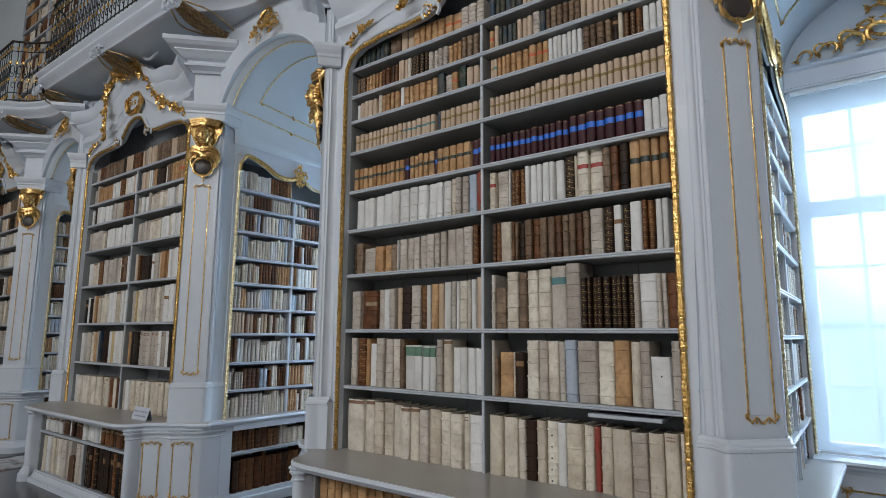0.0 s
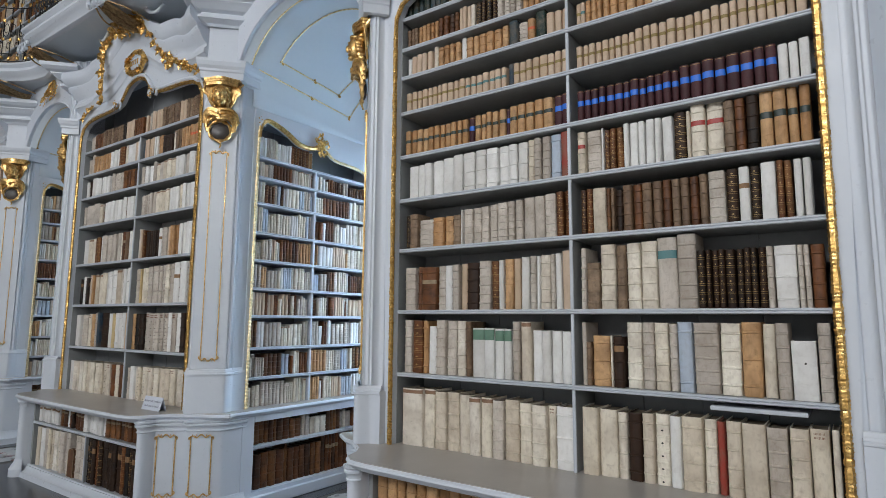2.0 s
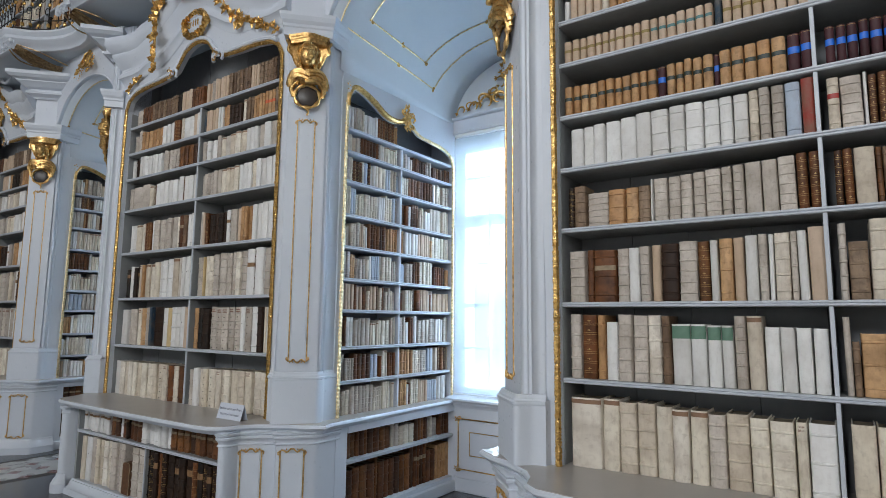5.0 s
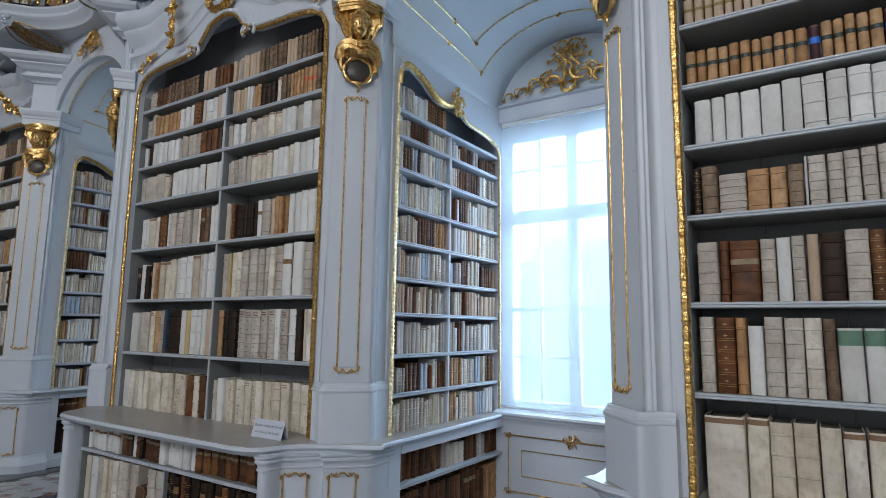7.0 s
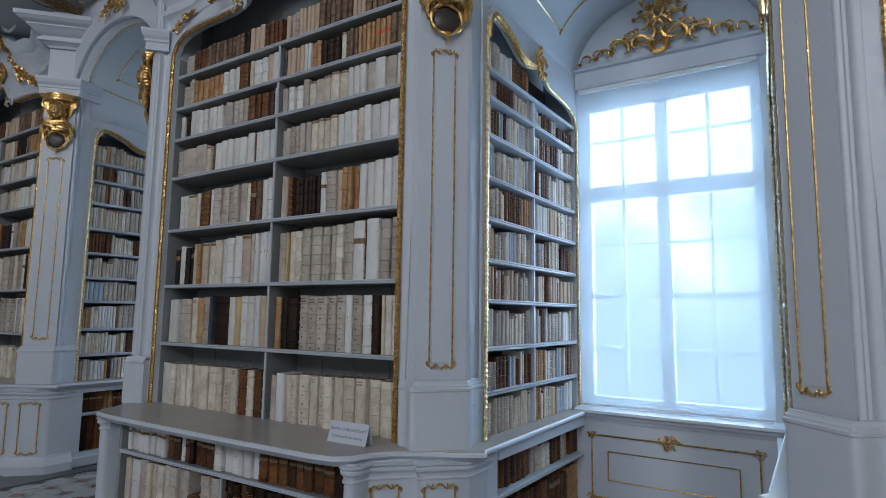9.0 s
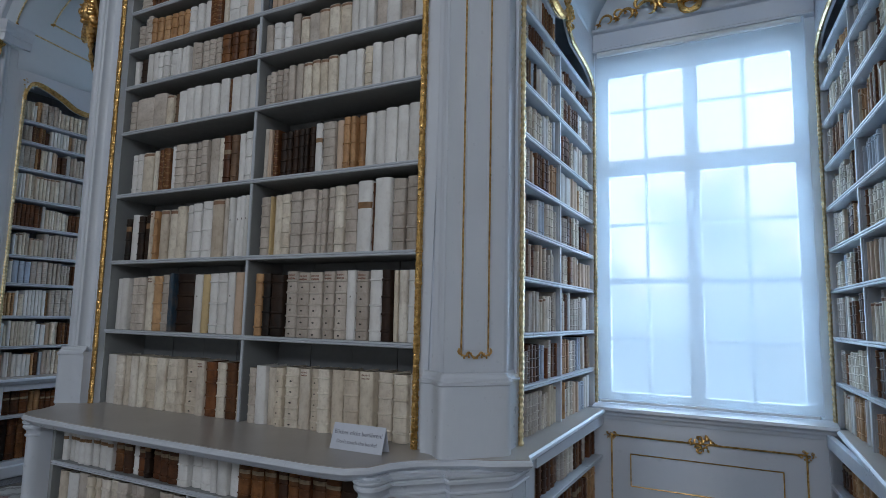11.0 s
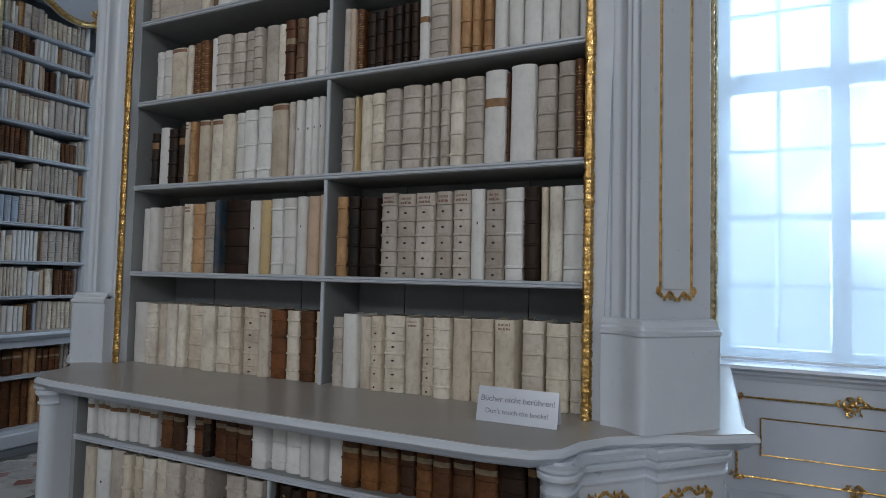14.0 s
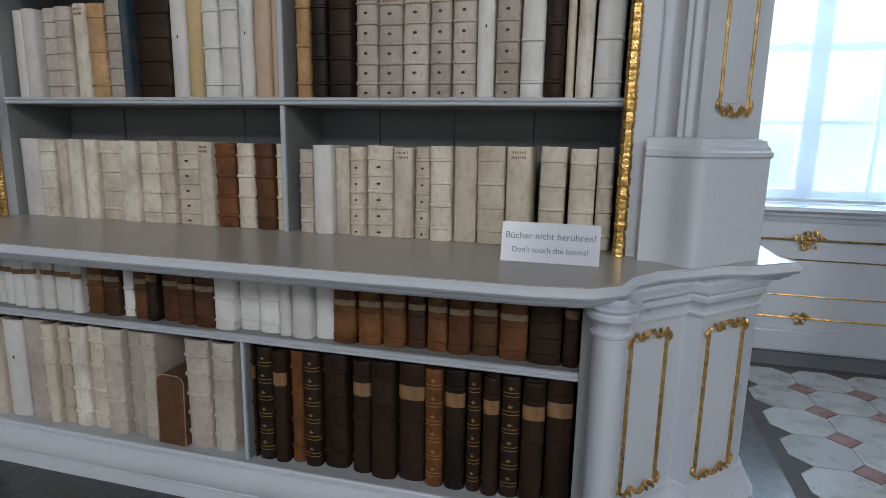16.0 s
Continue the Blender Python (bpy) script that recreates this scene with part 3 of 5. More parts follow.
def pier(key):
    xc, xl, xr = PIERS[key]
    group = "gilded rocaille"
    for s, pts in (("right_", PIL), ("left_", FLIP(PIL))):
        bm = bmesh.new()
        prism(bm, shifted(pts, xc), ZC + 0.33, 3.76)
        structure("pilaster_" + s + key.lower(), bm, PAINT, True)
    for s, pts in ((1, PED), (-1, FLIP(PED))):
        bm = bmesh.new()
        prism(bm, shifted(pts, xc), ZC, ZC + 0.33)
        line = shifted(pts[2:-1] if s > 0 else pts[1:-2], xc)
        z = ZC + 0.33
        moulding(bm, line, [(0, z - 0.024), (0.007, z - 0.018), (0.008, z - 0.006), (0.0, z + 0.0), (-0.002, z + 0.010), (-0.010, z + 0.016), (-0.014, z + 0.030), (-0.022, z + 0.034)])
        structure("pedestal_%s_%s" % ("right" if s > 0 else "left", key.lower()), bm, PAINT, True)
    # face over the case
    bm = bmesh.new()
    inner = [(xc - 1.205, ZC)] + shifted(ARCH, xc) + [(xc + 1.205, ZC)]
    outer = [(xc - 1.26, ZC)] + [(xc + (max(-1.33, min(1.33, x * 1.11))), 4.40 if abs(x) < 1.18 else 3.76 + (z - 3.6) * 2) for x, z in ARCH] + [(xc + 1.26, ZC)]
    strip_frame(bm, outer, inner, YF - 0.03, YF + 0.012)
    box(bm, xc - 1.33, xc - 1.2, YF - 0.031, YF + 0.2, 3.7, 4.4)
    box(bm, xc + 1.2, xc + 1.33, YF - 0.031, YF + 0.2, 3.7, 4.4)
    structure("wall_front_" + key.lower(), bm, PAINT)
    # core
    bm = bmesh.new()
    box(bm, xc - 1.24, xc + 1.24, 3.26, YW + 0.3, 0, 4.9)
    structure("wall_core_" + key.lower(), bm, PLASTER)
    # entablature blocks and cornice
    bm = bmesh.new()
    for pts in (PIL, FLIP(PIL)):
        prism(bm, shifted(pts, xc), 3.76, 4.68)
    line = [(-1.575, 3.25), (-1.60, 3.08), (-1.62, 3.02), (-1.40, 2.79), (-1.30, 2.90)] + [(x / 10 * 1.2, 2.895) for x in range(-10, 11)] + [(1.30, 2.90), (1.40, 2.79), (1.62, 3.02), (1.60, 3.08), (1.575, 3.25)]
    lo = bmesh.new()
    corner = [(0, 3.765), (0.03, 3.768), (0.032, 3.83), (0.04, 3.84), (0.04, 3.86), (0.055, 3.885), (0.065, 3.92), (0.065, 3.945), (0, 3.955)]
    wave = [(0, 3.98), (0.015, 4.02), (0.06, 4.06), (0.075, 4.065), (0.075, 4.11), (0.05, 4.13), (0.05, 4.16), (0.09, 4.19), (0.13, 4.25), (0.155, 4.28), (0.155, 4.30), (0.205, 4.33), (0.225, 4.36), (0.24, 4.38), (0.24, 4.45), (0, 4.47)]
    moulding(lo, shifted(line[4:-4], xc), wave)
    for v in lo.verts:
        x = abs(v.co.x - xc)
        if x < 1.3:
            v.co.y = 2.895 - (2.895 - v.co.y) * (0.5 + 0.5 * min(1, max(0, (x - 1.0) / 0.3)))
        v.co.z += 0.33 * math.exp(-(x / 0.48) ** 2) + 0.05 * math.exp(-((x - 0.8) / 0.15) ** 2)
    structure("cornice_" + key.lower(), lo, PAINT, True)
    for a in (line[:5], line[-5:]):
        moulding(bm, shifted(a, xc), corner)
        moulding(bm, shifted(a, xc), [(o * 0.95, 4.27 + (z - 3.98) * 0.60) for o, z in wave])
    structure("entablature_" + key.lower(), bm, PAINT)
    # counter
    out = shifted(mirrored(COUNTER_HALF), xc)
    bm = bmesh.new()
    prism(bm, offset_line(out, -0.004), ZC - 0.03, ZC)
    structure("counter_" + key.lower(), bm, COUNTER)
    bm = bmesh.new()
    z = ZC - 0.003
    moulding(bm, out, [(-0.03, z), (-0.004, z), (0.006, z - 0.009), (0.008, z - 0.022), (0.001, z - 0.032), (-0.012, z - 0.036), (-0.016, z - 0.044), (-0.030, z - 0.051), (-0.036, z - 0.058), (-0.06, z - 0.063), (-0.10, z - 0.064)])
    structure("counter_edge_" + key.lower(), bm, PAINT, True)
    # base corners and plinth
    for s, pts in ((1, BASE), (-1, FLIP(BASE))):
        bm = bmesh.new()
        prism(bm, shifted(pts, xc), 0, 0.80)
        line2 = shifted(pts[1:-1] if s > 0 else pts[1:-1], xc)
        moulding(bm, line2, [(0, 0.696), (0.009, 0.701), (0.010, 0.708), (0.003, 0.714), (0.003, 0.726), (0.010, 0.738), (0.021, 0.748), (0.022, 0.760), (0.016, 0.766), (0.027, 0.776), (0.028, 0.786), (0, 0.79)])
        moulding(bm, line2, [(0.05, 0), (0.05, 0.075), (0.04, 0.085), (0.03, 0.115), (0.012, 0.135), (0.008, 0.16), (0, 0.165)])
        structure("base_corner_%s_%s" % ("right" if s > 0 else "left", key.lower()), bm, PAINT, True)
    bm = bmesh.new()
    moulding(bm, shifted([(-1.12, 2.605), (-0.6, 2.60), (0, 2.597), (0.6, 2.60), (1.12, 2.605)], xc), [(-0.02, 0.106), (-0.004, 0.118), (0.004, 0.117), (0.007, 0.110), (0.003, 0.104), (0.014, 0.100), (0.016, 0.092), (0.020, 0.080), (0.030, 0.064), (0.044, 0.053), (0.060, 0.048), (0.068, 0.049), (0.071, 0.044), (0.068, 0.039), (0.070, 0.030), (0.075, 0.0), (-0.02, 0)])
    structure("plinth_" + key.lower(), bm, PAINT, True)


def side_case(m, w, key, books, label, r):
    """A tall case on the side of a pier, x running along the wall from 0 to w, front towards -y."""
    thing = empty("side_bookcase", m, "narrow tall white-grey bookcase beside a window, full of old books", "bookcase", "bookcases beside the windows")
    x0, x1 = 0.045, w - 0.045
    if key == "far":
        x0, x1 = 0.045, w - 0.03
    flip = key in ("left",)
    shelves = [1.112, 1.378, 1.668, 1.918, 2.177, 2.435, 2.712, 2.958, 3.15]
    carcass(thing, x0, x1, ZC, 3.5, 0.26, shelves, (x0 + x1) / 2 - 0.03)
    top = [(x0, 3.30), (x0 + 0.01, 3.40), (x0 + 0.07, 3.475), (x0 + 0.17, 3.465), (x0 + 0.32, 3.41), (x0 + 0.45, 3.345), (x0 + 0.60, 3.335), (x0 + 0.73, 3.38), (x0 + 0.78, 3.42), (x0 + 0.83, 3.37), (x0 + 0.95, 3.30), (x0 + 1.15, 3.285), (x0 + 1.32, 3.27), (x1 - 0.05, 3.22), (x1, 3.12)]
    if flip:
        top = [(x0 + x1 - x, z) for x, z in reversed(top)]
    line = smoothed([(x, 0, z) for x, z in top], 3)
    top = [(p.x, p.z) for p in line]
    bm = bmesh.new()
    inner = [(x0, ZC)] + top + [(x1, ZC)]
    outer = [(0, ZC)] + [((x - x0) / (x1 - x0) * w, 3.60) for x, z in top] + [(w, ZC)]
    strip_frame(bm, outer, inner, -0.002, 0.014)
    part("surround", bm, PAINT, thing)
    bm = gilt_line([(x0 - 0.008, -0.012, ZC)] + [(x, -0.014, z + 0.008) for x, z in top] + [(x1 + 0.008, -0.012, ZC)], 0.016, 0.03)
    part("gilded_edge", bm, GOLDPALE, thing, "carved and gilded edge moulding", True)
    bm = bmesh.new()
    swell = [Vector((p[0], -0.03, p[1] + 0.014)) for p in (top[:26] if not flip else top[-26:])]
    tube(bm, swell, lambda t: 0.012 + 0.012 * math.sin(math.pi * t) + 0.002 * math.sin(t * 150), 8)
    part("swelling_band", bm, GOLDSMOOTH, thing, "broad fluted gilded band", True)
    cx = x0 + 0.75 if not flip else x1 - 0.75
    pieces(rocaille(cx, -0.035, 3.42, 0.095, 0.14, 4, 20), "crest_leaf", GOLD, thing)
    cx, e = (x0 - 0.01, 1) if not flip else (x1 + 0.01, -1)
    bm = bmesh.new()
    tube(bm, [(cx + e * (0.03 + math.cos(a) * (0.035 - 0.005 * a)), -0.03, 3.43 + math.sin(a) * (0.035 - 0.005 * a)) for a in np.linspace(0, 5, 18)], 0.012, 6)
    part("curl", bm, PAINT, thing, "white-grey curl", True)
    part("curl_leaf", rocaille(cx, -0.03, 3.47, 0.025, 0.06, 6, 5), GOLD, thing, "", True)
    base = empty("side_base_bookcase", m @ pose(0, -0.06, 0), "low white-grey bookcase under the side counter, holding brown folios", "bookcase", "low bookcases under the counters")
    carcass(base, 0.10, w - 0.05, 0.13, 0.80, 0.30, [0.52], None)
    bm = bmesh.new()
    box(bm, -0.02, 0.10, 0, 0.30, 0, 0.80)
    box(bm, w - 0.05, w, 0, 0.30, 0, 0.80)
    box(bm, 0.10, w - 0.05, 0, 0.30, 0, 0.13)
    box(bm, 0.10, w - 0.05, -0.012, 0.02, 0.73, 0.80)
    box(bm, -0.02, w, -0.035, 0.0, 0, 0.10, 0.008)
    part("frame", bm, PAINT, base)
    pool = books
    joined = []
    zs = [ZC] + shelves
    mid = (x0 + x1) / 2 - 0.03
    for i, z in enumerate(zs):
        gap = (zs[i + 1] - 0.026 - z) if i + 1 < len(zs) else 0.22
        for a, b in ((x0, mid - 0.011), (mid + 0.011, x1)):
            if i == len(zs) - 1:
                if (not flip and a > x0) or (flip and a == x0):
                    continue
            lay_books(random_spec(r.randint(19, 24), pool, r), a, b, 0.022, z, m, label, min(gap * 0.88, 0.26), joined)
    for z, g in ((0.13, 0.36), (0.52, 0.21)):
        lay_books(random_spec(24, "bbbdgltb" if z < 0.5 else "bbtlgrb", r), 0.11, w - 0.06, 0.05, z, m @ pose(0, -0.06, 0), label, g * 0.95, joined)
    join_books("books_beside_window", joined, "rows of small brown, cream and white old books packed on narrow shelves", "books")


SH_A = [1.294, 1.697, 2.102, 2.440, 2.742, 3.050, 3.305, 3.510, 3.735]
SH_B = [1.322, 1.778, 2.230, 2.668, 2.995, 3.265, 3.543]
for key, shelves in (("A", SH_A), ("B", SH_B), ("C", SH_B)):
    front_case(key, PIERS[key][0], shelves, 0.552)
    pier(key)

# books of the front cases, from the counter up: left half, right half
ROWS_A = [
    ("_2.1 c18.6/100 c27.4/100 r36.4/98 r45.5/98 v53.5/96 c61.4/95 c69.4/95 g77.1/93 r86.9/95 r95.0/93 r104.5/92 V109.3/92 W119.9/92",
     "_-1.5 v8.9/96 v18.6/95 r23.9/92 d31.0/93 _31.3/93 r37.1/95 n44.2/95 w49.9/94 r59.6/95 r65.5/94 R69.3/93 r76.1/94 v86.2/95 g94.7/92 r102.6/93 V110.1/96 v113.4/96", 0.355),
    ("_1.3 g7.8/98 x16.1/97 t20.9/96 w27.4/86 g34.8/97 g42.4/97 r49.4/97 o54.1/96 e63.2/84 e70.5/84 e76.9/84 e82.3/84 g87.6/97 c94.3/97 w100.8/82 w106.9/82 w113.1/82 w119.2/82",
     "_-1.1 G2.8/95 o5.7/66 t15.4/76 v17.0/77 k23.0/76 _23.6/76 r31.8/97 g38.1/96 r45.3/97 g49.8/96 s56.9/97 g68.3/97 r77.4/97 t86.0/98 v91.6/97 g97.4/97 i107.5/74 g113.1/97", 0.345),
    ("_2.0 g11.1/82 b15.5/84 l27.5/82 g34.0/83 w39.9/84 g45.3/84 P50.2/85 d58.8/86 g67.5/88 x73.2/87 w77.2/88 t83.5/88 P88.2/89 w93.8/90 g97.9/91 w100.1/91 r106.7/92 g109.5/92 w113.7/93 P121.3/98",
     "_-0.4 g3.6/100 o11.1/74 r19.6/103 o25.1/100 r32.6/102 r41.0/103 h51.0/108 g60.3/110 X64.2/84 X66.5/84 X69.7/84 X72.5/84 X77.1/84 X80.5/84 X83.4/84 X86.2/84 X89.9/84 g93.0/84 W102.3/84 g104.7/84 g107.2/84 b112.8/84", 0.335),
    ("_1.2 X5.3/84 o12.4/84 g24.2/68 t33.2/70 t40.2/70 o46.5/70 w47.9/80 g54.9/82 g61.0/82 g66.9/83 g72.7/84 g80.0/86 g84.8/87 g89.9/88 G97.1/90 G103.8/90 g111.1/93 x115.7/95 x120.9/95",
     "_0.7 x4.1/92 x8.1/92 v15.9/92 b18.2/88 o20.4/88 d24.4/84 o29.7/90 b34.8/90 o40.1/90 o45.0/90 b49.5/90 o53.9/90 o58.3/90 b62.8/90 o66.8/92 g74.7/95 X79.9/96 a85.0/98 X89.3/97 w96.0/100 x99.2/99 x102.6/99 w106.3/100 w110.0/100", 0.275),
    ("_3.2 w10.9/86 w16.9/86 w23.3/86 w31.5/88 w40.0/90 w47.8/92 W56.7/93 W64.5/94 W72.9/94 W80.3/95 W86.3/95 W93.0/96 r97.6/98 g102.5/98 g108.1/98 s114.7/97 R120.7/100",
     "_-0.1 Y5.0/92 g13.4/92 w15.0/94 x18.3/88 x22.1/88 x26.2/88 w29.3/92 w33.9/92 w37.5/92 w42.3/92 w45.8/92 w51.5/92 X57.7/97 v59.9/98 Y67.1/104 Y75.2/104 o80.2/100 b85.0/100 d90.5/102 T96.4/104 T102.2/104 T106.7/104 T111.5/104", 0.265),
    ("T11,82,84 m1,80,86 T5,85,88 m1,50,88 T5,110,92 m2,105,94", "m13,78,88 m8,100,96 w3,85,92", 0.205),
    ("p11,70,80 q7,70,80 B1,60,92 p8,80,84", "p9,75,80 p9,85,86 p10,85,90", 0.175),
    ("w1,60,80 P4,70,84 v1,60 t4,70,84 w1,60 t6,80,86 B1,110,98 g1,100,84 z1,100,84 B1,120 P3,80,82", "p1,80,84 q1,80,84 t3,80,84 t3,110,84 z3,110,88 w7,80,92 o4,110,90 k1,90 v1,70 x3,90,94 w3,90,96", 0.175),
    ("o3,60,84 t5,70,84 b4,80,90 P3,60 v1,60 X4,80 g4,90,90 t3,80,90 o4,90", "z1,90,84 P1,90 B4,80,84 P3,80,90 g1,120 B1,100,90 o6,90,92 P6,90,92 v2,80 b5,90", 0.17),
    ("B7,70,82 o2,80,90 P2,80 t5,80,88 z2,100,92 g3,90", "B6,110,90 P4,100,96 o6,100 t6,90,92 d4,90 g3,100", 0.175),
]
ROWS_B = [
    ("_-0.7 w10.3/94 r19.1/94 v25.4/94 v32.5/94 v38.9/94 r49.9/94 v58.8/95 r68.1/95 r75.1/95 n85.8/95 V92.8/95 b101.9/94 r109.6/94 b117.9/94 r122.9/94",
     "_3.6 g9.6/90 w17.4/94 v23.6/92 n29.5/93 n39.4/96 V46.9/93 n53.1/94 r61.1/96 v69.4/96 r79.0/97 V87.7/97 _89.6/97 r98.5/97 _99.3/97 r108.0/97 r118.4/99", 0.335),
    ("_-3.1 w7.0/92 w14.5/92 g22.6/94 g30.7/94 V37.7/96 t46.3/96 g54.2/98 B58.5/99 d74.1/99 i81.6/98 y88.1/98 W95.8/99 W103.9/99 i109.9/99 P117.0/99 P123.5/100",
     "_2.6 t8.7/97 d15.2/96 d24.6/95 N33.1/100 N42.3/97 N51.5/98 N59.1/98 N67.5/98 i73.7/99 N81.7/98 W89.8/99 d96.0/99 v99.2/99 v104.7/99 W116.4/99", 0.365),
    ("_5.0 k10.4/76 w17.8/84 d24.5/80 k30.6/80 V34.8/86 t39.3/86 c47.0/87 c55.3/87 v63.9/90 W70.2/92 W78.4/93 W87.6/94 c97.6/95 G101.8/97 i106.3/97 i111.1/98 i115.4/98 i119.0/98 w121.1/101 w123.3/102",
     "_3.5 g10.7/91 y12.7/92 v19.3/93 r26.1/94 g34.1/96 g43.9/97 g48.1/97 g52.2/97 g57.1/97 r63.7/98 g72.0/98 a81.6/101 b83.2/98 w93.6/102 g101.5/101 g108.7/103 x112.7/102", 0.375),
    ("_6.0 W12.0/88 W18.3/88 c28.9/88 v33.6/90 x39.1/90 x46.0/91 w50.9/94 g60.5/93 g69.0/93 g75.3/94 g81.4/95 G89.4/96 v94.5/95 l101.1/96 o106.8/96 w112.4/97 W118.2/98 W124.3/99",
     "_3.2 G7.4/96 P10.8/94 x14.9/92 d20.2/86 d25.2/86 d29.7/86 d34.5/86 d38.0/86 d42.3/86 a47.5/90 g56.4/91 P61.4/91 t66.5/93 t70.7/93 t75.7/93 w81.6/96 w88.2/97 w95.7/98 w102.7/99 w110.0/100 w115.9/100", 0.315),
    ("g1,90,90 G1,220,92 G1,160,94 c1,90,86 o1,60,88 w5,100,90 w1,110 x1,50,92 w3,110,92", "g1,90,84 g3,90,86 G2,80,90 c4,100,90 w3,100,92 r1,100,94 w5,110,96", 0.255),
    ("w1,80,86 d1,110,90 w2,90 W3,90,92 w3,60,92 G1,80 g4,90,92 b4,95,92 W1,80", "G1,90,86 W2,90,88 G1,90 c1,110,90 G1,120,90 c3,100,92 w3,80,94 G1,100,94 w1,110 G1,130,96 w1,120", 0.225),
    ("g1,100,82 g2,60 t6,90,86 W1,90,88 w2,90,92 x1,140,94 v1,60 W2,110,94 P1,90 w1,100,96", "B1,60,90 P4,90,90 w2,60,92 t2,90,92 d3,110,84 c1,100,92 o3,70,92 t4,70,92 z3,90,94 o3,90,96", 0.235),
    ("g1,240,84 b4,80,86 o5,80,90 o4,90,92 d1,110,90 P3,90,94 b4,80,92", "P2,90,92 g1,110,94 P5,80,96 o6,110,100 P3,80,98 o5,90,98 d3,100,98", 0.225),
]
LOW_A = (["t14,110,94 V3,110,94", "b8,110,92 t6,100,92"], ["g6,110 r5,110", "d9,110,95 b4,110"])
LOW_B = (["_2.3 a7.2/90 a12.6/90 a18.6/90 a24.5/90 a30.7/93 a37.0/93 a45.7/93 a50.9/93 l58.3/91 l65.6/91 W70.8/92 l76.9/92 k81.9/90 l89.2/92 l96.3/92 l104.3/92 W112.4/95 W120.2/95 W128.0/95 E132.7/94 E140.2/94 E147.3/94 l155.3/92 l163.3/92 l171.0/93 l177.4/91 l184.2/91 l191.4/91 l199.6/93 l208.5/90 d218.2/92 k224.8/92"],
         ["_2.4 v9.2/90 i19.3/90 G28.8/92 r34.5/90 r40.0/90 r47.9/90 r56.4/92 g65.5/92 g72.9/92 g79.7/93 _90.9/93 g100.9/92 g109.8/92",
          # Dark leather put for some brown volumes, to give this row its shade.
          "_-1.8 k1.4/92 X7.7/91 k13.3/90 b18.6/90 X24.9/90 d34.0/90 _35.2/90 k42.1/88 d50.9/90 k60.2/90 x66.4/90 k73.3/90 X78.2/90 k83.8/88 X90.1/90 k97.4/88 k109.6/92"])
for key, rows, low, shelves in (("A", ROWS_A, LOW_A, SH_A), ("B", ROWS_B, LOW_B, SH_B), ("C", ROWS_B, LOW_B, SH_B)):
    xc = PIERS[key][0]
    m = pose(xc, YF, 0)
    joined = [] if key == "C" else None
    where = "the shelves of the %s bookcase" % {"A": "first tall", "B": "second tall", "C": "farther tall"}[key]
    for z, (left, right, h) in zip([ZC] + shelves, rows):
        lay_books(left, -1.19, 0.027, 0.03 if z > 1 else 0.012, z, m, where, h, joined)
        lay_books(right, 0.053, 1.19, 0.03 if z > 1 else 0.012, z, m, where, h, joined)
    ml = pose(xc, 2.62, 0)
    where = "the low shelf under the counter"
    for (a, b), spec, z, h in (((-1.115, 1.115), " ".join(low[0]), 0.552, 0.222), ((-1.115, 0.037), low[1][0], 0.103, 0.43), ((0.058, 1.115), low[1][1], 0.103, 0.44)):
        lay_books(spec, a, b, 0.026, z, ml, where, h, joined)
    if joined:
        join_books("books_in_far_bookcase", joined, "rows of old cream and brown books filling a farther bookcase")

# side cases
r = random.Random(3)
POOL = "bbgrvwgbrcGxtgwrPs"
for key, xf, xb, side in (("B", -5.185, -5.155, 1), ("A", -3.61, -3.71, -1), ("A", -0.435, -0.48, 1), ("B", -8.375, -8.40, -1), ("C", -9.92, -9.90, 1)):
    y0, y1 = 3.20, YW
    if side > 0:
        a, b = Vector((xf, y0, 0)), Vector((xb, y1, 0))
    else:
        a, b = Vector((xb, y1, 0)), Vector((xf, y0, 0))
    ang = math.atan2(b.y - a.y, b.x - a.x)
    m = Matrix.Translation(a) @ Matrix.Rotation(ang, 4, "Z")
    side_case(m, (b - a).length, "right" if side > 0 else "left", POOL, "the narrow shelves beside the window", r)


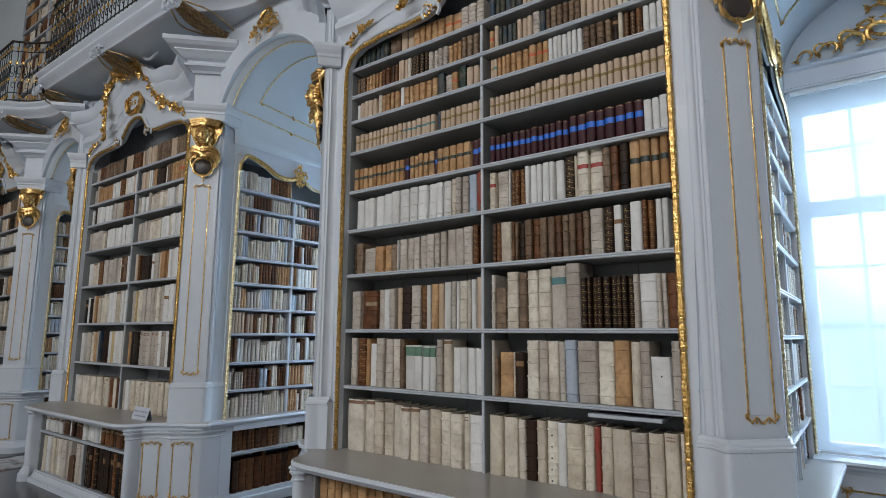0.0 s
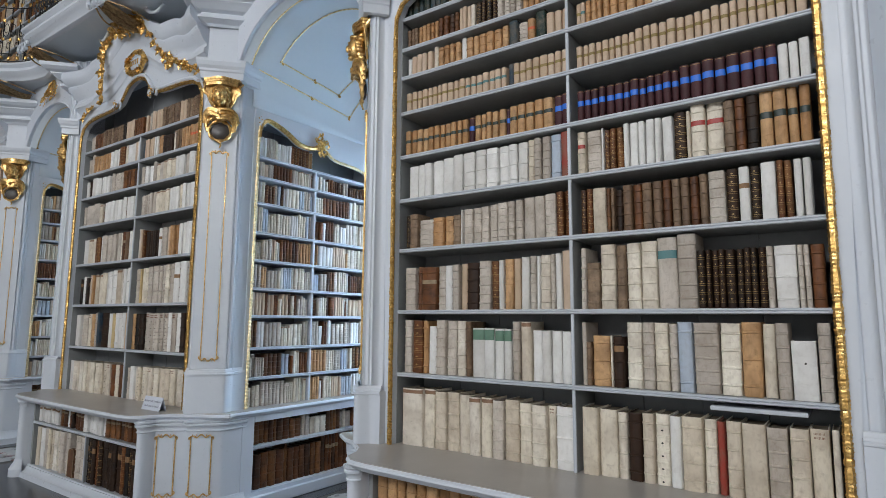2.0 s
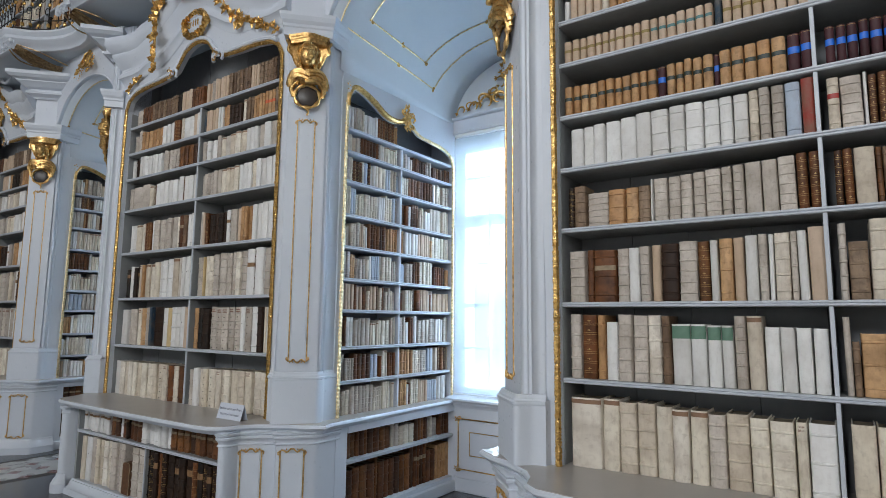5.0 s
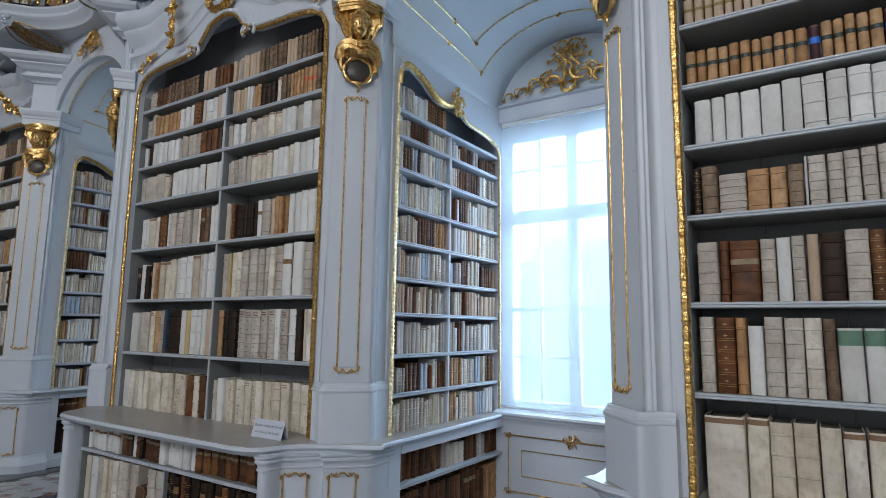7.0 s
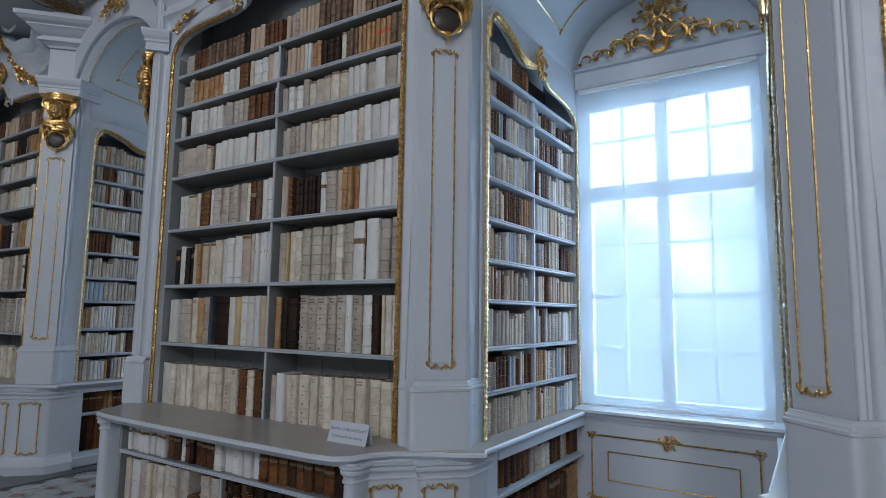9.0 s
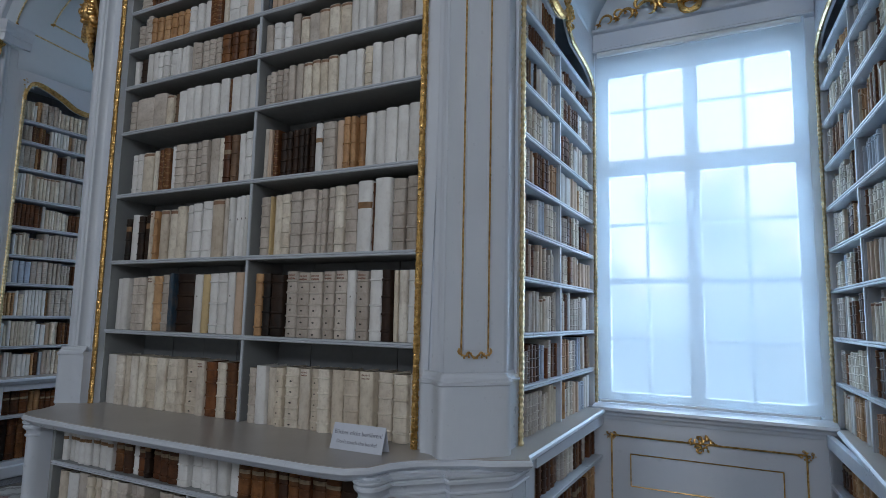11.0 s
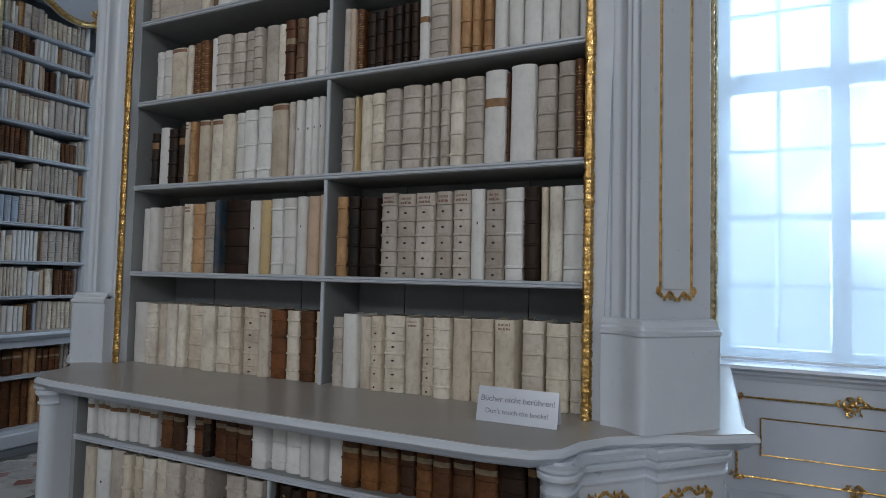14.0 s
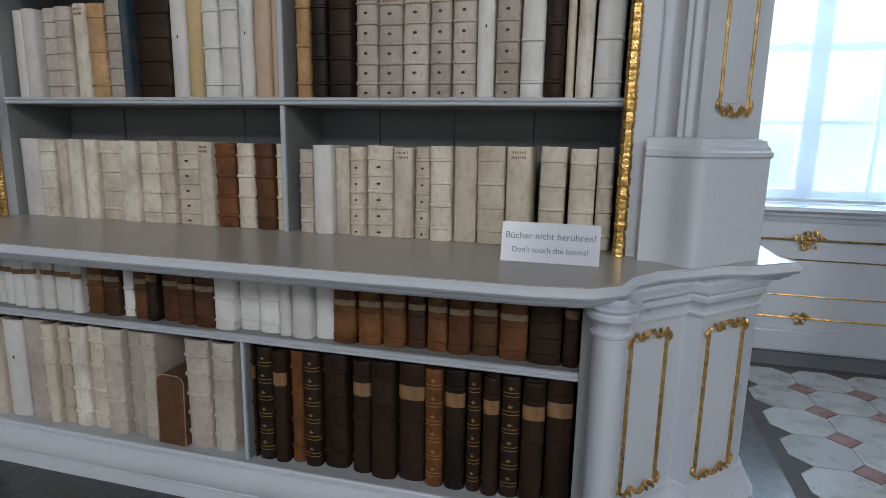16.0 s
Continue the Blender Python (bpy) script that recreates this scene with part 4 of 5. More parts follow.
# ---- window bays ----
def bay(xl0, xl1, xr0, xr1, key):
    """A vaulted bay with a tall window; x of its left and right wall at the front and at the window."""
    xm = (xl1 + xr1) / 2 - 0.023
    x0, x1 = xl1 + 0.028, xr1 - 0.073
    z0, z1 = 0.87, 3.485
    bm = bmesh.new()
    box(bm, xl1 - 0.3, x0, YW, YW + 0.35, 0, 4.9)
    box(bm, x1, xr1 + 0.3, YW, YW + 0.35, 0, 4.9)
    box(bm, x0, x1, YW, YW + 0.35, 0, z0)
    box(bm, x0, x1, YW, YW + 0.35, z1, 4.9)
    structure("window_wall_" + key, bm, PLASTER)
    # vault
    bm = bmesh.new()
    nu, nv = 24, 12

    def surf(u, v):
        a, b = xl0 + (xl1 - xl0) * v, xr0 + (xr1 - xr0) * v
        zs, zc = 3.76 - 0.16 * v, 4.40 - 0.22 * v
        th = math.pi * (1 - u)
        return Vector(((a + b) / 2 + (b - a) / 2 * math.cos(th), 3.02 + (YW - 3.02) * v, zs + (zc - zs) * math.sin(th)))
    g = [[bm.verts.new(surf(i / nu, j / nv)) for i in range(nu + 1)] for j in range(nv + 1)]
    for j in range(nv):
        for i in range(nu):
            bm.faces.new((g[j][i], g[j][i + 1], g[j + 1][i + 1], g[j + 1][i]))
    for s, i in ((0, 0), (1, nu)):
        low = [bm.verts.new((g[j][i].co.x, g[j][i].co.y, 3.59)) for j in range(nv + 1)]
        for j in range(nv):
            if g[j][i].co.y > 3.1:
                bm.faces.new((g[j][i], g[j + 1][i], low[j + 1], low[j]))
    ob = structure("vault_" + key, bm, PLASTER, True)
    mod = ob.modifiers.new("thickness", "SOLIDIFY")
    mod.thickness, mod.offset = 0.012, 0
    # front arch face
    bm = bmesh.new()
    inner = [(surf(i / nu, 0).x, surf(i / nu, 0).z) for i in range(nu + 1)]
    outer = [(x, 5.0) for x, z in inner]
    strip_frame(bm, outer, inner, 2.98, 3.05)
    band = [Vector((x, 2.985, z + 0.01)) for x, z in inner]
    tube(bm, band, 0.012, 8)
    structure("arch_face_" + key, bm, PAINT)
    # gilded lines on the vault
    lines = empty("vault_gilding", Matrix(), "thin gilded stucco lines on the pale vault over a window", "stucco moulding")
    for u0, v1, n in ((0.10, 0.76, 0.04), (0.18, 0.62, 0.19)):
        pts = [surf(u0, v) for v in np.linspace(n, v1, 8)]
        mids = [surf(u, v1 + 0.05 * math.sin(math.pi * (u - u0) / (1 - 2 * u0))) for u in np.linspace(u0, 1 - u0, 17)]
        back = [surf(1 - u0, v) for v in np.linspace(v1, n, 8)]
        bm = bmesh.new()
        c = Vector(((xl0 + xr0) / 2, 3.9, 3.6))
        front = [surf(u, n) for u in np.linspace(1 - u0, u0, 17)]
        tube(bm, [p + (c - p).normalized() * 0.014 for p in pts + mids[1:-1] + back + front[1:]], 0.007, 5)
        part("gilded_line", bm, GOLDPALE, lines, "", True)
        for k, p in enumerate((mids[0], mids[8], mids[-1], pts[4], back[4], pts[0], back[-1])):
            bm = bmesh.new()
            for s in range(4):
                blob(bm, p + (c - p).normalized() * 0.012 + Vector((rng.uniform(-1, 1), rng.uniform(-1, 1), rng.uniform(-1, 1))) * 0.018, (0.014, 0.014, 0.014), 1, s, 0.5)
            part("gilded_knot", bm, GOLD, lines, "", True)
    # lintel, sill and panel
    bm = bmesh.new()
    moulding(bm, [(xl1 + 0.005, YW), (xr1 - 0.005, YW)], [(0, z1 - 0.02), (0.045, z1 - 0.012), (0.045, z1 + 0.003), (0.035, z1 + 0.012), (0.035, z1 + 0.13), (0.06, z1 + 0.14), (0.07, z1 + 0.155), (0.0, z1 + 0.17)])
    structure("lintel_" + key, bm, PAINT)
    bm = bmesh.new()
    moulding(bm, [(xl1 + 0.002, YW), (xr1 - 0.002, YW)], [(0, 0.872), (0.10, 0.862), (0.145, 0.852), (0.15, 0.834), (0.135, 0.822), (0.12, 0.818), (0.115, 0.802), (0.10, 0.788), (0.09, 0.765), (0.0, 0.765)])
    structure("window_sill_" + key, bm, PAINT)
    bm = bmesh.new()
    box(bm, xl1, xr1, YW - 0.08, YW - 0.002, 0.0, 0.766)
    box(bm, xl1 + 0.02, xr1 - 0.02, YW - 0.095, YW - 0.08, 0.0, 0.13, 0.01)
    box(bm, xm - 0.45, xm + 0.45, YW - 0.09, YW - 0.08, 0.34, 0.55, 0.004)
    structure("wall_panel_" + key, bm, PAINT)
    gild = empty("panel_gilding", pose(xm, YW - 0.085, 0), "gilded frame lines with small leaf ornaments on a white-grey wall panel", "wall ornament")
    for (a, b, c, d), nm in (((-0.575, 0.575, 0.207, 0.665), "outer_line"), ((-0.45, 0.45, 0.34, 0.55), "inner_line")):
        bm = bmesh.new()
        for p, q in (((a, c), (b, c)), ((b, c), (b, d)), ((b, d), (a, d)), ((a, d), (a, c))):
            tube(bm, [(p[0], -0.01, p[1]), (q[0], -0.01, q[1])], 0.006 if nm == "outer_line" else 0.004, 5)
        part(nm, bm, GOLD, gild, "", True)
    for x, z, sz in ((0, 0.665, 1.75), (0, 0.207, 1.3), (-0.575, 0.665, 1.0), (0.575, 0.665, 1.0), (-0.575, 0.207, 0.9), (0.575, 0.207, 0.9)):
        part("leaf_ornament", rocaille(x, -0.014, z, 0.052 * sz, 0.033 * sz, int(x * 100 + z * 10), 12), GOLD, gild, "", True)
    # window
    win = empty("window_" + key, pose(0, YW + 0.06, 0), "tall white casement window with many panes behind a roller blind", "window")

    def bar(nm, a, b, c, d, t=0.05, y=0.0):
        q = bmesh.new()
        box(q, a, b, y, y + t, c, d, 0.004)
        part(nm, q, SHUTTER, win)
    xg = xm - 0.024
    zt, zh = 2.575, 3.285
    bar("frame", x0, x0 + 0.07, z0, z1)
    bar("frame", x1 - 0.07, x1, z0, z1)
    bar("frame", x0 + 0.07, x1 - 0.07, z0, z0 + 0.07)
    bar("frame", x0 + 0.07, x1 - 0.07, zh, z1)
    bar("mullion", xg - 0.048, xg + 0.048, z0 + 0.07, zh, 0.07, -0.012)
    bar("transom", x0 + 0.07, xg - 0.048, zt - 0.062, zt + 0.062, 0.07, -0.012)
    bar("transom", xg + 0.048, x1 - 0.07, zt - 0.062, zt + 0.062, 0.07, -0.012)
    for a, b in ((x0 + 0.07, xg - 0.048), (xg + 0.048, x1 - 0.07)):
        for c, d, bars in ((z0 + 0.07, zt - 0.062, (1.32, 1.736, 2.15)), (zt + 0.062, zh, (3.018,))):
            c0 = (a + b) / 2
            bar("glazing_bar", c0 - 0.014, c0 + 0.014, c, d, 0.03, 0.012)
            for z in bars:
                t = 0.024 if z == 1.736 else 0.013
                bar("glazing_bar", a, c0 - 0.014, z - t, z + t, 0.03, 0.012)
                bar("glazing_bar", c0 + 0.014, b, z - t, z + t, 0.03, 0.012)
            edges = (c,) + bars + (d,)
            for lo, hi in zip(edges, edges[1:]):
                for e, f in ((a, c0 - 0.011), (c0 + 0.011, b)):
                    q = bmesh.new()
                    box(q, e, f, 0.025, 0.029, lo, hi)
                    part("pane", q, GLASS, win).visible_shadow = False
    blind = empty("roller_blind_" + key, pose(0, YW - 0.03, 0), "thin translucent white roller blind, fully lowered over a bright window", "roller blind")
    bm = bmesh.new()
    n = 24
    va = [[bm.verts.new((x0 - 0.01 + (x1 - x0 + 0.02) * i / n, 0.0, z0 + 0.02 + (z1 - z0 - 0.04) * k / 6)) for i in range(n + 1)] for k in range(7)]
    for k in range(6):
        for i in range(n):
            bm.faces.new((va[k][i], va[k][i + 1], va[k + 1][i + 1], va[k + 1][i]))
    part("cloth", bm, BLIND, blind, "", True)
    bm = bmesh.new()
    tube(bm, [(x0 + 0.01, 0, z1 - 0.035), (x1 - 0.01, 0, z1 - 0.035)], 0.022, 10)
    part("roller", bm, SHUTTER, blind, "", True)
    bm = bmesh.new()
    box(bm, x0 + 0.01, x1 - 0.01, -0.006, 0.006, z0 + 0.004, z0 + 0.022, 0.002)
    part("bottom_bar", bm, SHUTTER, blind)
    # overdoor ornament
    orn = empty("overwindow_rocaille", pose(xm, YW - 0.02, z1 + 0.175), "large gilded openwork rocaille ornament above a window", "gilded ornament", "gilded ornaments above the windows")
    openwork(orn, xm * 10)
    area("daylight_" + key, look((xm, YW + 0.55, 2.3), (xm, YW - 3, 1.6)), x1 - x0, z1 - z0, WINDOW_WATTS * (0.4 if key == "3" else 1), (0.60, 0.81, 1.0))


def openwork(orn, seed):
    """Separate gilded C-scrolls and leaves, as carved wood, about a centre; wings run out on both sides."""
    q = random.Random(int(seed))
    for s in (-1, 1):
        curls = [((0.03, 0.05), 0.07, 2.2, 4.5), ((0.08, 0.17), 0.065, -0.6, -4.4), ((0.02, 0.30), 0.06, 1.2, 4.2), ((0.10, 0.30), 0.035, 3.3, -4.5), ((0.16, 0.08), 0.06, 3.0, -4.6), ((0.20, 0.16), 0.04, 0.2, 4.6),
                 ((0.28, 0.06), 0.055, 0.4, 4.4), ((0.34, 0.11), 0.045, 2.8, -4.2), ((0.43, 0.05), 0.045, 0.2, 4.5), ((0.50, 0.075), 0.03, 2.6, -4.3), ((0.58, 0.04), 0.035, 0.0, 4.8), ((0.05, 0.40), 0.045, 0.5, 4.4), ((0.0, 0.36), 0.03, 2.4, 3.9), ((0.13, 0.23), 0.05, 1.0, 4.2), ((0.04, 0.22), 0.05, 3.6, -4.0), ((0.24, 0.20), 0.035, 3.0, 4.0), ((0.07, 0.35), 0.04, 0.0, -4.0)]
        for (x, z), size, a0, turn in curls:
            bm = bmesh.new()
            k = q.uniform(0.9, 1.15)
            pts = []
            size_ = size * 1.3
            for i in range(15):
                t = i / 14
                a = a0 + turn * t
                r_ = size_ * k * (1.25 - t)
                pts.append((s * (x + math.cos(a) * r_), -0.02 - 0.05 * size / 0.06 * math.sin(math.pi * t) * 0.6, z + math.sin(a) * r_))
            tube(bm, pts, lambda t: size * 0.21 * (0.35 + math.sin(math.pi * min(1, t + 0.1)) ** 0.7), 6, 0.8)
            tip = Vector(pts[0])
            d = (Vector(pts[0]) - Vector(pts[2])).normalized()
            for w in (-0.7, 0, 0.7):
                e = Matrix.Rotation(w, 3, "Y") @ d
                f = e.cross(Vector((0, 1, 0))).normalized()
                L_ = size * q.uniform(0.8, 1.3)
                v = [bm.verts.new(p) for p in (tip, tip + e * L_ * 0.5 + f * L_ * 0.22, tip + e * L_ + Vector((0, -0.01, 0)), tip + e * L_ * 0.5 - f * L_ * 0.22, tip + e * L_ * 0.5 + Vector((0, -0.018, 0)), tip + e * L_ * 0.5 + Vector((0, 0.006, 0)))]
                for a, b in ((0, 1), (1, 2), (2, 3), (3, 0)):
                    bm.faces.new((v[a], v[b], v[4]))
                    bm.faces.new((v[b], v[a], v[5]))
            part("scroll", bm, GOLD, orn, "", True)


m, nt, b, v = base("window_glass", 0.02)
nt.nodes.remove(b)
tr, gl, fr = nt.nodes.new("ShaderNodeBsdfTransparent"), nt.nodes.new("ShaderNodeBsdfGlossy"), nt.nodes.new("ShaderNodeMixShader")
gl.inputs["Roughness"].default_value = 0.02
fr.inputs[0].default_value = 0.015
nt.links.new(tr.outputs[0], fr.inputs[1])
nt.links.new(gl.outputs[0], fr.inputs[2])
nt.links.new(fr.outputs[0], nt.nodes["Material Output"].inputs["Surface"])
GLASS = m
m, nt, b, v = base("blind_cloth", 0.8)
nt.nodes.remove(b)
tr, tl, df, m1, m2 = (nt.nodes.new("ShaderNode" + k) for k in ("BsdfTransparent", "BsdfTranslucent", "BsdfDiffuse", "MixShader", "MixShader"))
tl.inputs["Color"].default_value, df.inputs["Color"].default_value = (0.55, 0.71, 0.86, 1), (0.78, 0.86, 0.93, 1)
m1.inputs[0].default_value, m2.inputs[0].default_value = 0.86, 0.47
nt.links.new(tl.outputs[0], m1.inputs[1])
nt.links.new(df.outputs[0], m1.inputs[2])
nt.links.new(m1.outputs[0], m2.inputs[2])
nt.links.new(tr.outputs[0], m2.inputs[1])
nt.links.new(m2.outputs[0], nt.nodes["Material Output"].inputs["Surface"])
BLIND = m
WINDOW_WATTS = 100

bay(-5.185, -5.155, -3.61, -3.71, "1")
bay(-0.435, -0.48, 1.12, 1.06, "2")
bay(-9.92, -9.90, -8.375, -8.40, "3")

# ---- room ----
bm = bmesh.new()
box(bm, -16.3, 6.3, -9.5, YW + 0.6, 9.6, 9.8)
structure("ceiling", bm, ROOM)
bm = bmesh.new()
box(bm, -16.3, -16, -9.5, YW + 0.6, 0, 9.6)
structure("wall_west", bm, ROOM)
bm = bmesh.new()
box(bm, 6, 6.3, -9.5, YW + 0.6, 0, 9.6)
structure("wall_east", bm, ROOM)
bm = bmesh.new()
box(bm, -16, 6, 3.58, YW + 0.6, 5.0, 9.6)
box(bm, 1.1, 6, 2.9, YW + 0.3, 0, 5.0)
box(bm, -16, -13.05, 2.9, YW + 0.3, 0, 5.0)
structure("wall_window_side", bm, PLASTER)
bm = bmesh.new()
xs = [-16, -13.3, -11.7, -8.6, -7.0, -3.9, -2.3, 0.8, 2.4, 6]
for i in range(0, len(xs) - 1):
    if i % 2 == 0:
        box(bm, xs[i], xs[i + 1], -9.5, -9.2, 0, 9.6)
    else:
        for z0, z1 in ((0, 0.9), (3.6, 5.6), (8.4, 9.6)):
            box(bm, xs[i], xs[i + 1], -9.5, -9.2, z0, z1)
        area("daylight_opposite", look(((xs[i] + xs[i + 1]) / 2, -9.3, 2.3), ((xs[i] + xs[i + 1]) / 2, 0, 2.0)), 1.6, 2.7, 22, COOL)
        area("daylight_opposite_upper", look(((xs[i] + xs[i + 1]) / 2, -9.3, 7.0), ((xs[i] + xs[i + 1]) / 2, 0, 4.5)), 1.6, 2.8, (0, 30, 160, 255, 310)[(i + 1) // 2], COOL)
structure("wall_opposite", bm, ROOM)

# outside
bm = bmesh.new()
box(bm, -40, 30, 30, 30.1, -10, 40)
m = bpy.data.materials.new("bright_sky_backdrop")
m.use_nodes = True
nt = m.node_tree
nt.nodes.remove(nt.nodes["Principled BSDF"])
em = nt.nodes.new("ShaderNodeEmission")
tc = nt.nodes.new("ShaderNodeTexCoord")
nz = noise_node(nt, tc.outputs["Object"], 0.13, 5)
sep, height, add = nt.nodes.new("ShaderNodeSeparateXYZ"), nt.nodes.new("ShaderNodeMapRange"), nt.nodes.new("ShaderNodeMath")
nt.links.new(tc.outputs["Object"], sep.inputs[0])
nt.links.new(sep.outputs["Z"], height.inputs["Value"])
for k, n in (("From Min", 1.0), ("From Max", 12.0), ("To Min", 0.19), ("To Max", -0.16)):
    height.inputs[k].default_value = n
add.operation = "ADD"
nt.links.new(nz, add.inputs[0])
nt.links.new(height.outputs[0], add.inputs[1])
nt.links.new(ramp(nt, add.outputs[0], [(0.50, (0.96, 1.0, 1.04)), (0.60, (0.55, 0.74, 0.92)), (0.72, (0.42, 0.60, 0.76))]), em.inputs["Color"])
em.inputs["Strength"].default_value = 2.1
nt.links.new(em.outputs[0], nt.nodes["Material Output"].inputs["Surface"])
tagged(part("backdrop", bm, m), kind="structure")

# ---- floor ----
DARK = plain("dark_grey_stone", (0.075, 0.08, 0.09), 0.22, 0, 0.35)


def stone(name, stops, vein, rough=0.2):
    m, nt, b, v = base(name, rough)
    info = nt.nodes.new("ShaderNodeObjectInfo")
    geo = nt.nodes.new("ShaderNodeNewGeometry")
    rnd = math_node(nt, "FRACT", math_node(nt, "ADD", info.outputs["Random"], geo.outputs["Random Per Island"]))
    geo_pos = geo.outputs["Position"]
    n1, n2 = noise_node(nt, geo_pos, 7, 8), noise_node(nt, geo_pos, 40, 6)
    f = ramp(nt, n1, [(0.45, (0, 0, 0)), (0.52, (0.8, 0.8, 0.8)), (0.6, (0.1, 0.1, 0.1))])
    col = mix_col(nt, f, ramp(nt, rnd, stops), vein)
    nt.links.new(mix_col(nt, ramp(nt, n2, [(0.5, (0, 0, 0)), (0.8, (0.5, 0.5, 0.5))]), col, vein), b.inputs["Base Color"])
    nt.links.new(ramp(nt, n1, [(0.3, (rough + 0.2,) * 3), (0.7, (rough,) * 3)]), b.inputs["Roughness"])
    bump(nt, b, n2, 0.08, 0.002)
    return m


WHITE_STONE = stone("white_marble", [(0, (0.40, 0.40, 0.39)), (0.5, (0.48, 0.48, 0.47)), (1, (0.34, 0.35, 0.36))], (0.34, 0.34, 0.33))
RED_STONE = stone("red_marble", [(0, (0.24, 0.11, 0.10)), (1, (0.32, 0.17, 0.15))], (0.16, 0.08, 0.075))
JOINT = plain("floor_joint", (0.10, 0.095, 0.09), 0.8)
bm = bmesh.new()
box(bm, -16, 6, -9.2, YW + 0.3, -0.1, -0.004)
floor = structure("floor", bm, JOINT)


def slab(pts, z=0.0):
    bm = bmesh.new()
    prism(bm, offset_line(pts, -0.0012, True), -0.0038, z)
    return bm


def dark_strip(name, pts):
    bm = bmesh.new()
    prism(bm, pts, -0.0038, 0.0)
    return part(name, bm, DARK, floor)


P_, C_, D_ = 0.262, 0.068, 0.0014
X0_, Y0_ = -4.587, 3.868
tile_me = {}


def octagon():
    h = P_ / 2 - D_
    c = C_ + 0.0005
    pts = [(-h, -h + c), (-h + c, -h), (h - c, -h), (h, -h + c), (h, h - c), (h - c, h), (-h + c, h), (-h, h - c)]
    bm = bmesh.new()
    prism(bm, pts, -0.0038, 0.0)
    return mesh_of(bm, "white_tile", WHITE_STONE)


def diamond():
    c = C_ - 0.003
    bm = bmesh.new()
    prism(bm, [(-c, 0), (0, -c), (c, 0), (0, c)], -0.0038, 0.0)
    return mesh_of(bm, "red_tile", RED_STONE)


OCT, DIA = octagon(), diamond()
far_tiles = []
for i in range(-42, 38):
    for j in range(-46, 5):
        x, y = X0_ + P_ * i, Y0_ + P_ * j
        if not (-15.6 < x < 5 and -8.5 < y < 4.5):
            continue
        for me, cx, cy, half in ((DIA, x, y, C_), (OCT, x + P_ / 2, y + P_ / 2, P_ / 2)):
            blocked = False
            for key in "ABC":
                xc = PIERS[key][0]
                if abs(cx - xc) < 1.69 + 0.19 + half and cy > 1.98 - half:
                    blocked = True
            if blocked or cy > 4.42 - half:
                continue
            near = -5.1 < cx < -3.7 and cy > 1.6
            if near:
                ob = new(me.name, me)
                ob.location = (cx, cy, 0)
                ob.parent = floor
            else:
                far_tiles.append((me, Matrix.Translation((cx, cy, 0))))
ft = join_books("tile_field", far_tiles, "", "")
ft.parent = floor
for key in "ABC":
    xc = PIERS[key][0]
    bm = bmesh.new()
    prism(bm, [(xc - 1.87, 1.97), (xc + 1.87, 1.97), (xc + 1.87, 4.45), (xc - 1.87, 4.45)], -0.0038, -0.0002)
    part("dark_border", bm, DARK, floor)
bm = bmesh.new()
prism(bm, [(-15.9, 4.45), (5, 4.45), (5, YW), (-15.9, YW)], -0.0038, -0.0004)
part("dark_border", bm, DARK, floor)

# ---- gilding on the piers ----


def on_face(cx, cy, ang):
    """A frame on a wall face: x along it, z up, -y outwards."""
    return pose(cx, cy, 0, 0, 0, ang)


def gilt_panel(name, m, w, z0, z1, r, label, seed=0):
    thing = empty(name, m, label, "gilded moulding", "gilded panel mouldings")
    for s in (-1, 1):
        bm = bmesh.new()
        tube(bm, [(s * w / 2, -0.004, z0), (s * w / 2, -0.004, z1)], r, 6)
        part("side_line", bm, GOLDSMOOTH, thing, "", True)
    bm = bmesh.new()
    box(bm, -w / 2 + 0.012, w / 2 - 0.012, -0.003, 0.004, z0 + 0.012, z1 - 0.012, 0.002)
    part("raised_field", bm, PAINT, thing, "white-grey raised field")
    for z, s in ((z0, -1), (z1, 1)):
        bm = bmesh.new()
        for e in (-1, 1):
            pts = [(e * (w / 2 + 0.010), -0.005, z - s * 0.022), (e * (w / 2 + 0.012), -0.008, z - s * 0.002), (e * w * 0.36, -0.010, z + s * 0.012), (e * w * 0.22, -0.008, z - s * 0.003), (e * w * 0.08, -0.010, z + s * 0.016), (0, -0.012, z + s * 0.022)]
            tube(bm, smoothed(pts, 4), lambda t: 0.0032 + 0.0032 * abs(math.sin(t * 9)), 6)
            for k in range(6):
                blob(bm, (e * w * (0.06 + 0.09 * k), -0.012, z + s * (0.018 - 0.012 * (k % 2))), (0.0042, 0.006, 0.0085), 1, k + seed, 0.7)
        part("end_ornament", bm, GOLDSMOOTH, thing, "", True)
    return thing


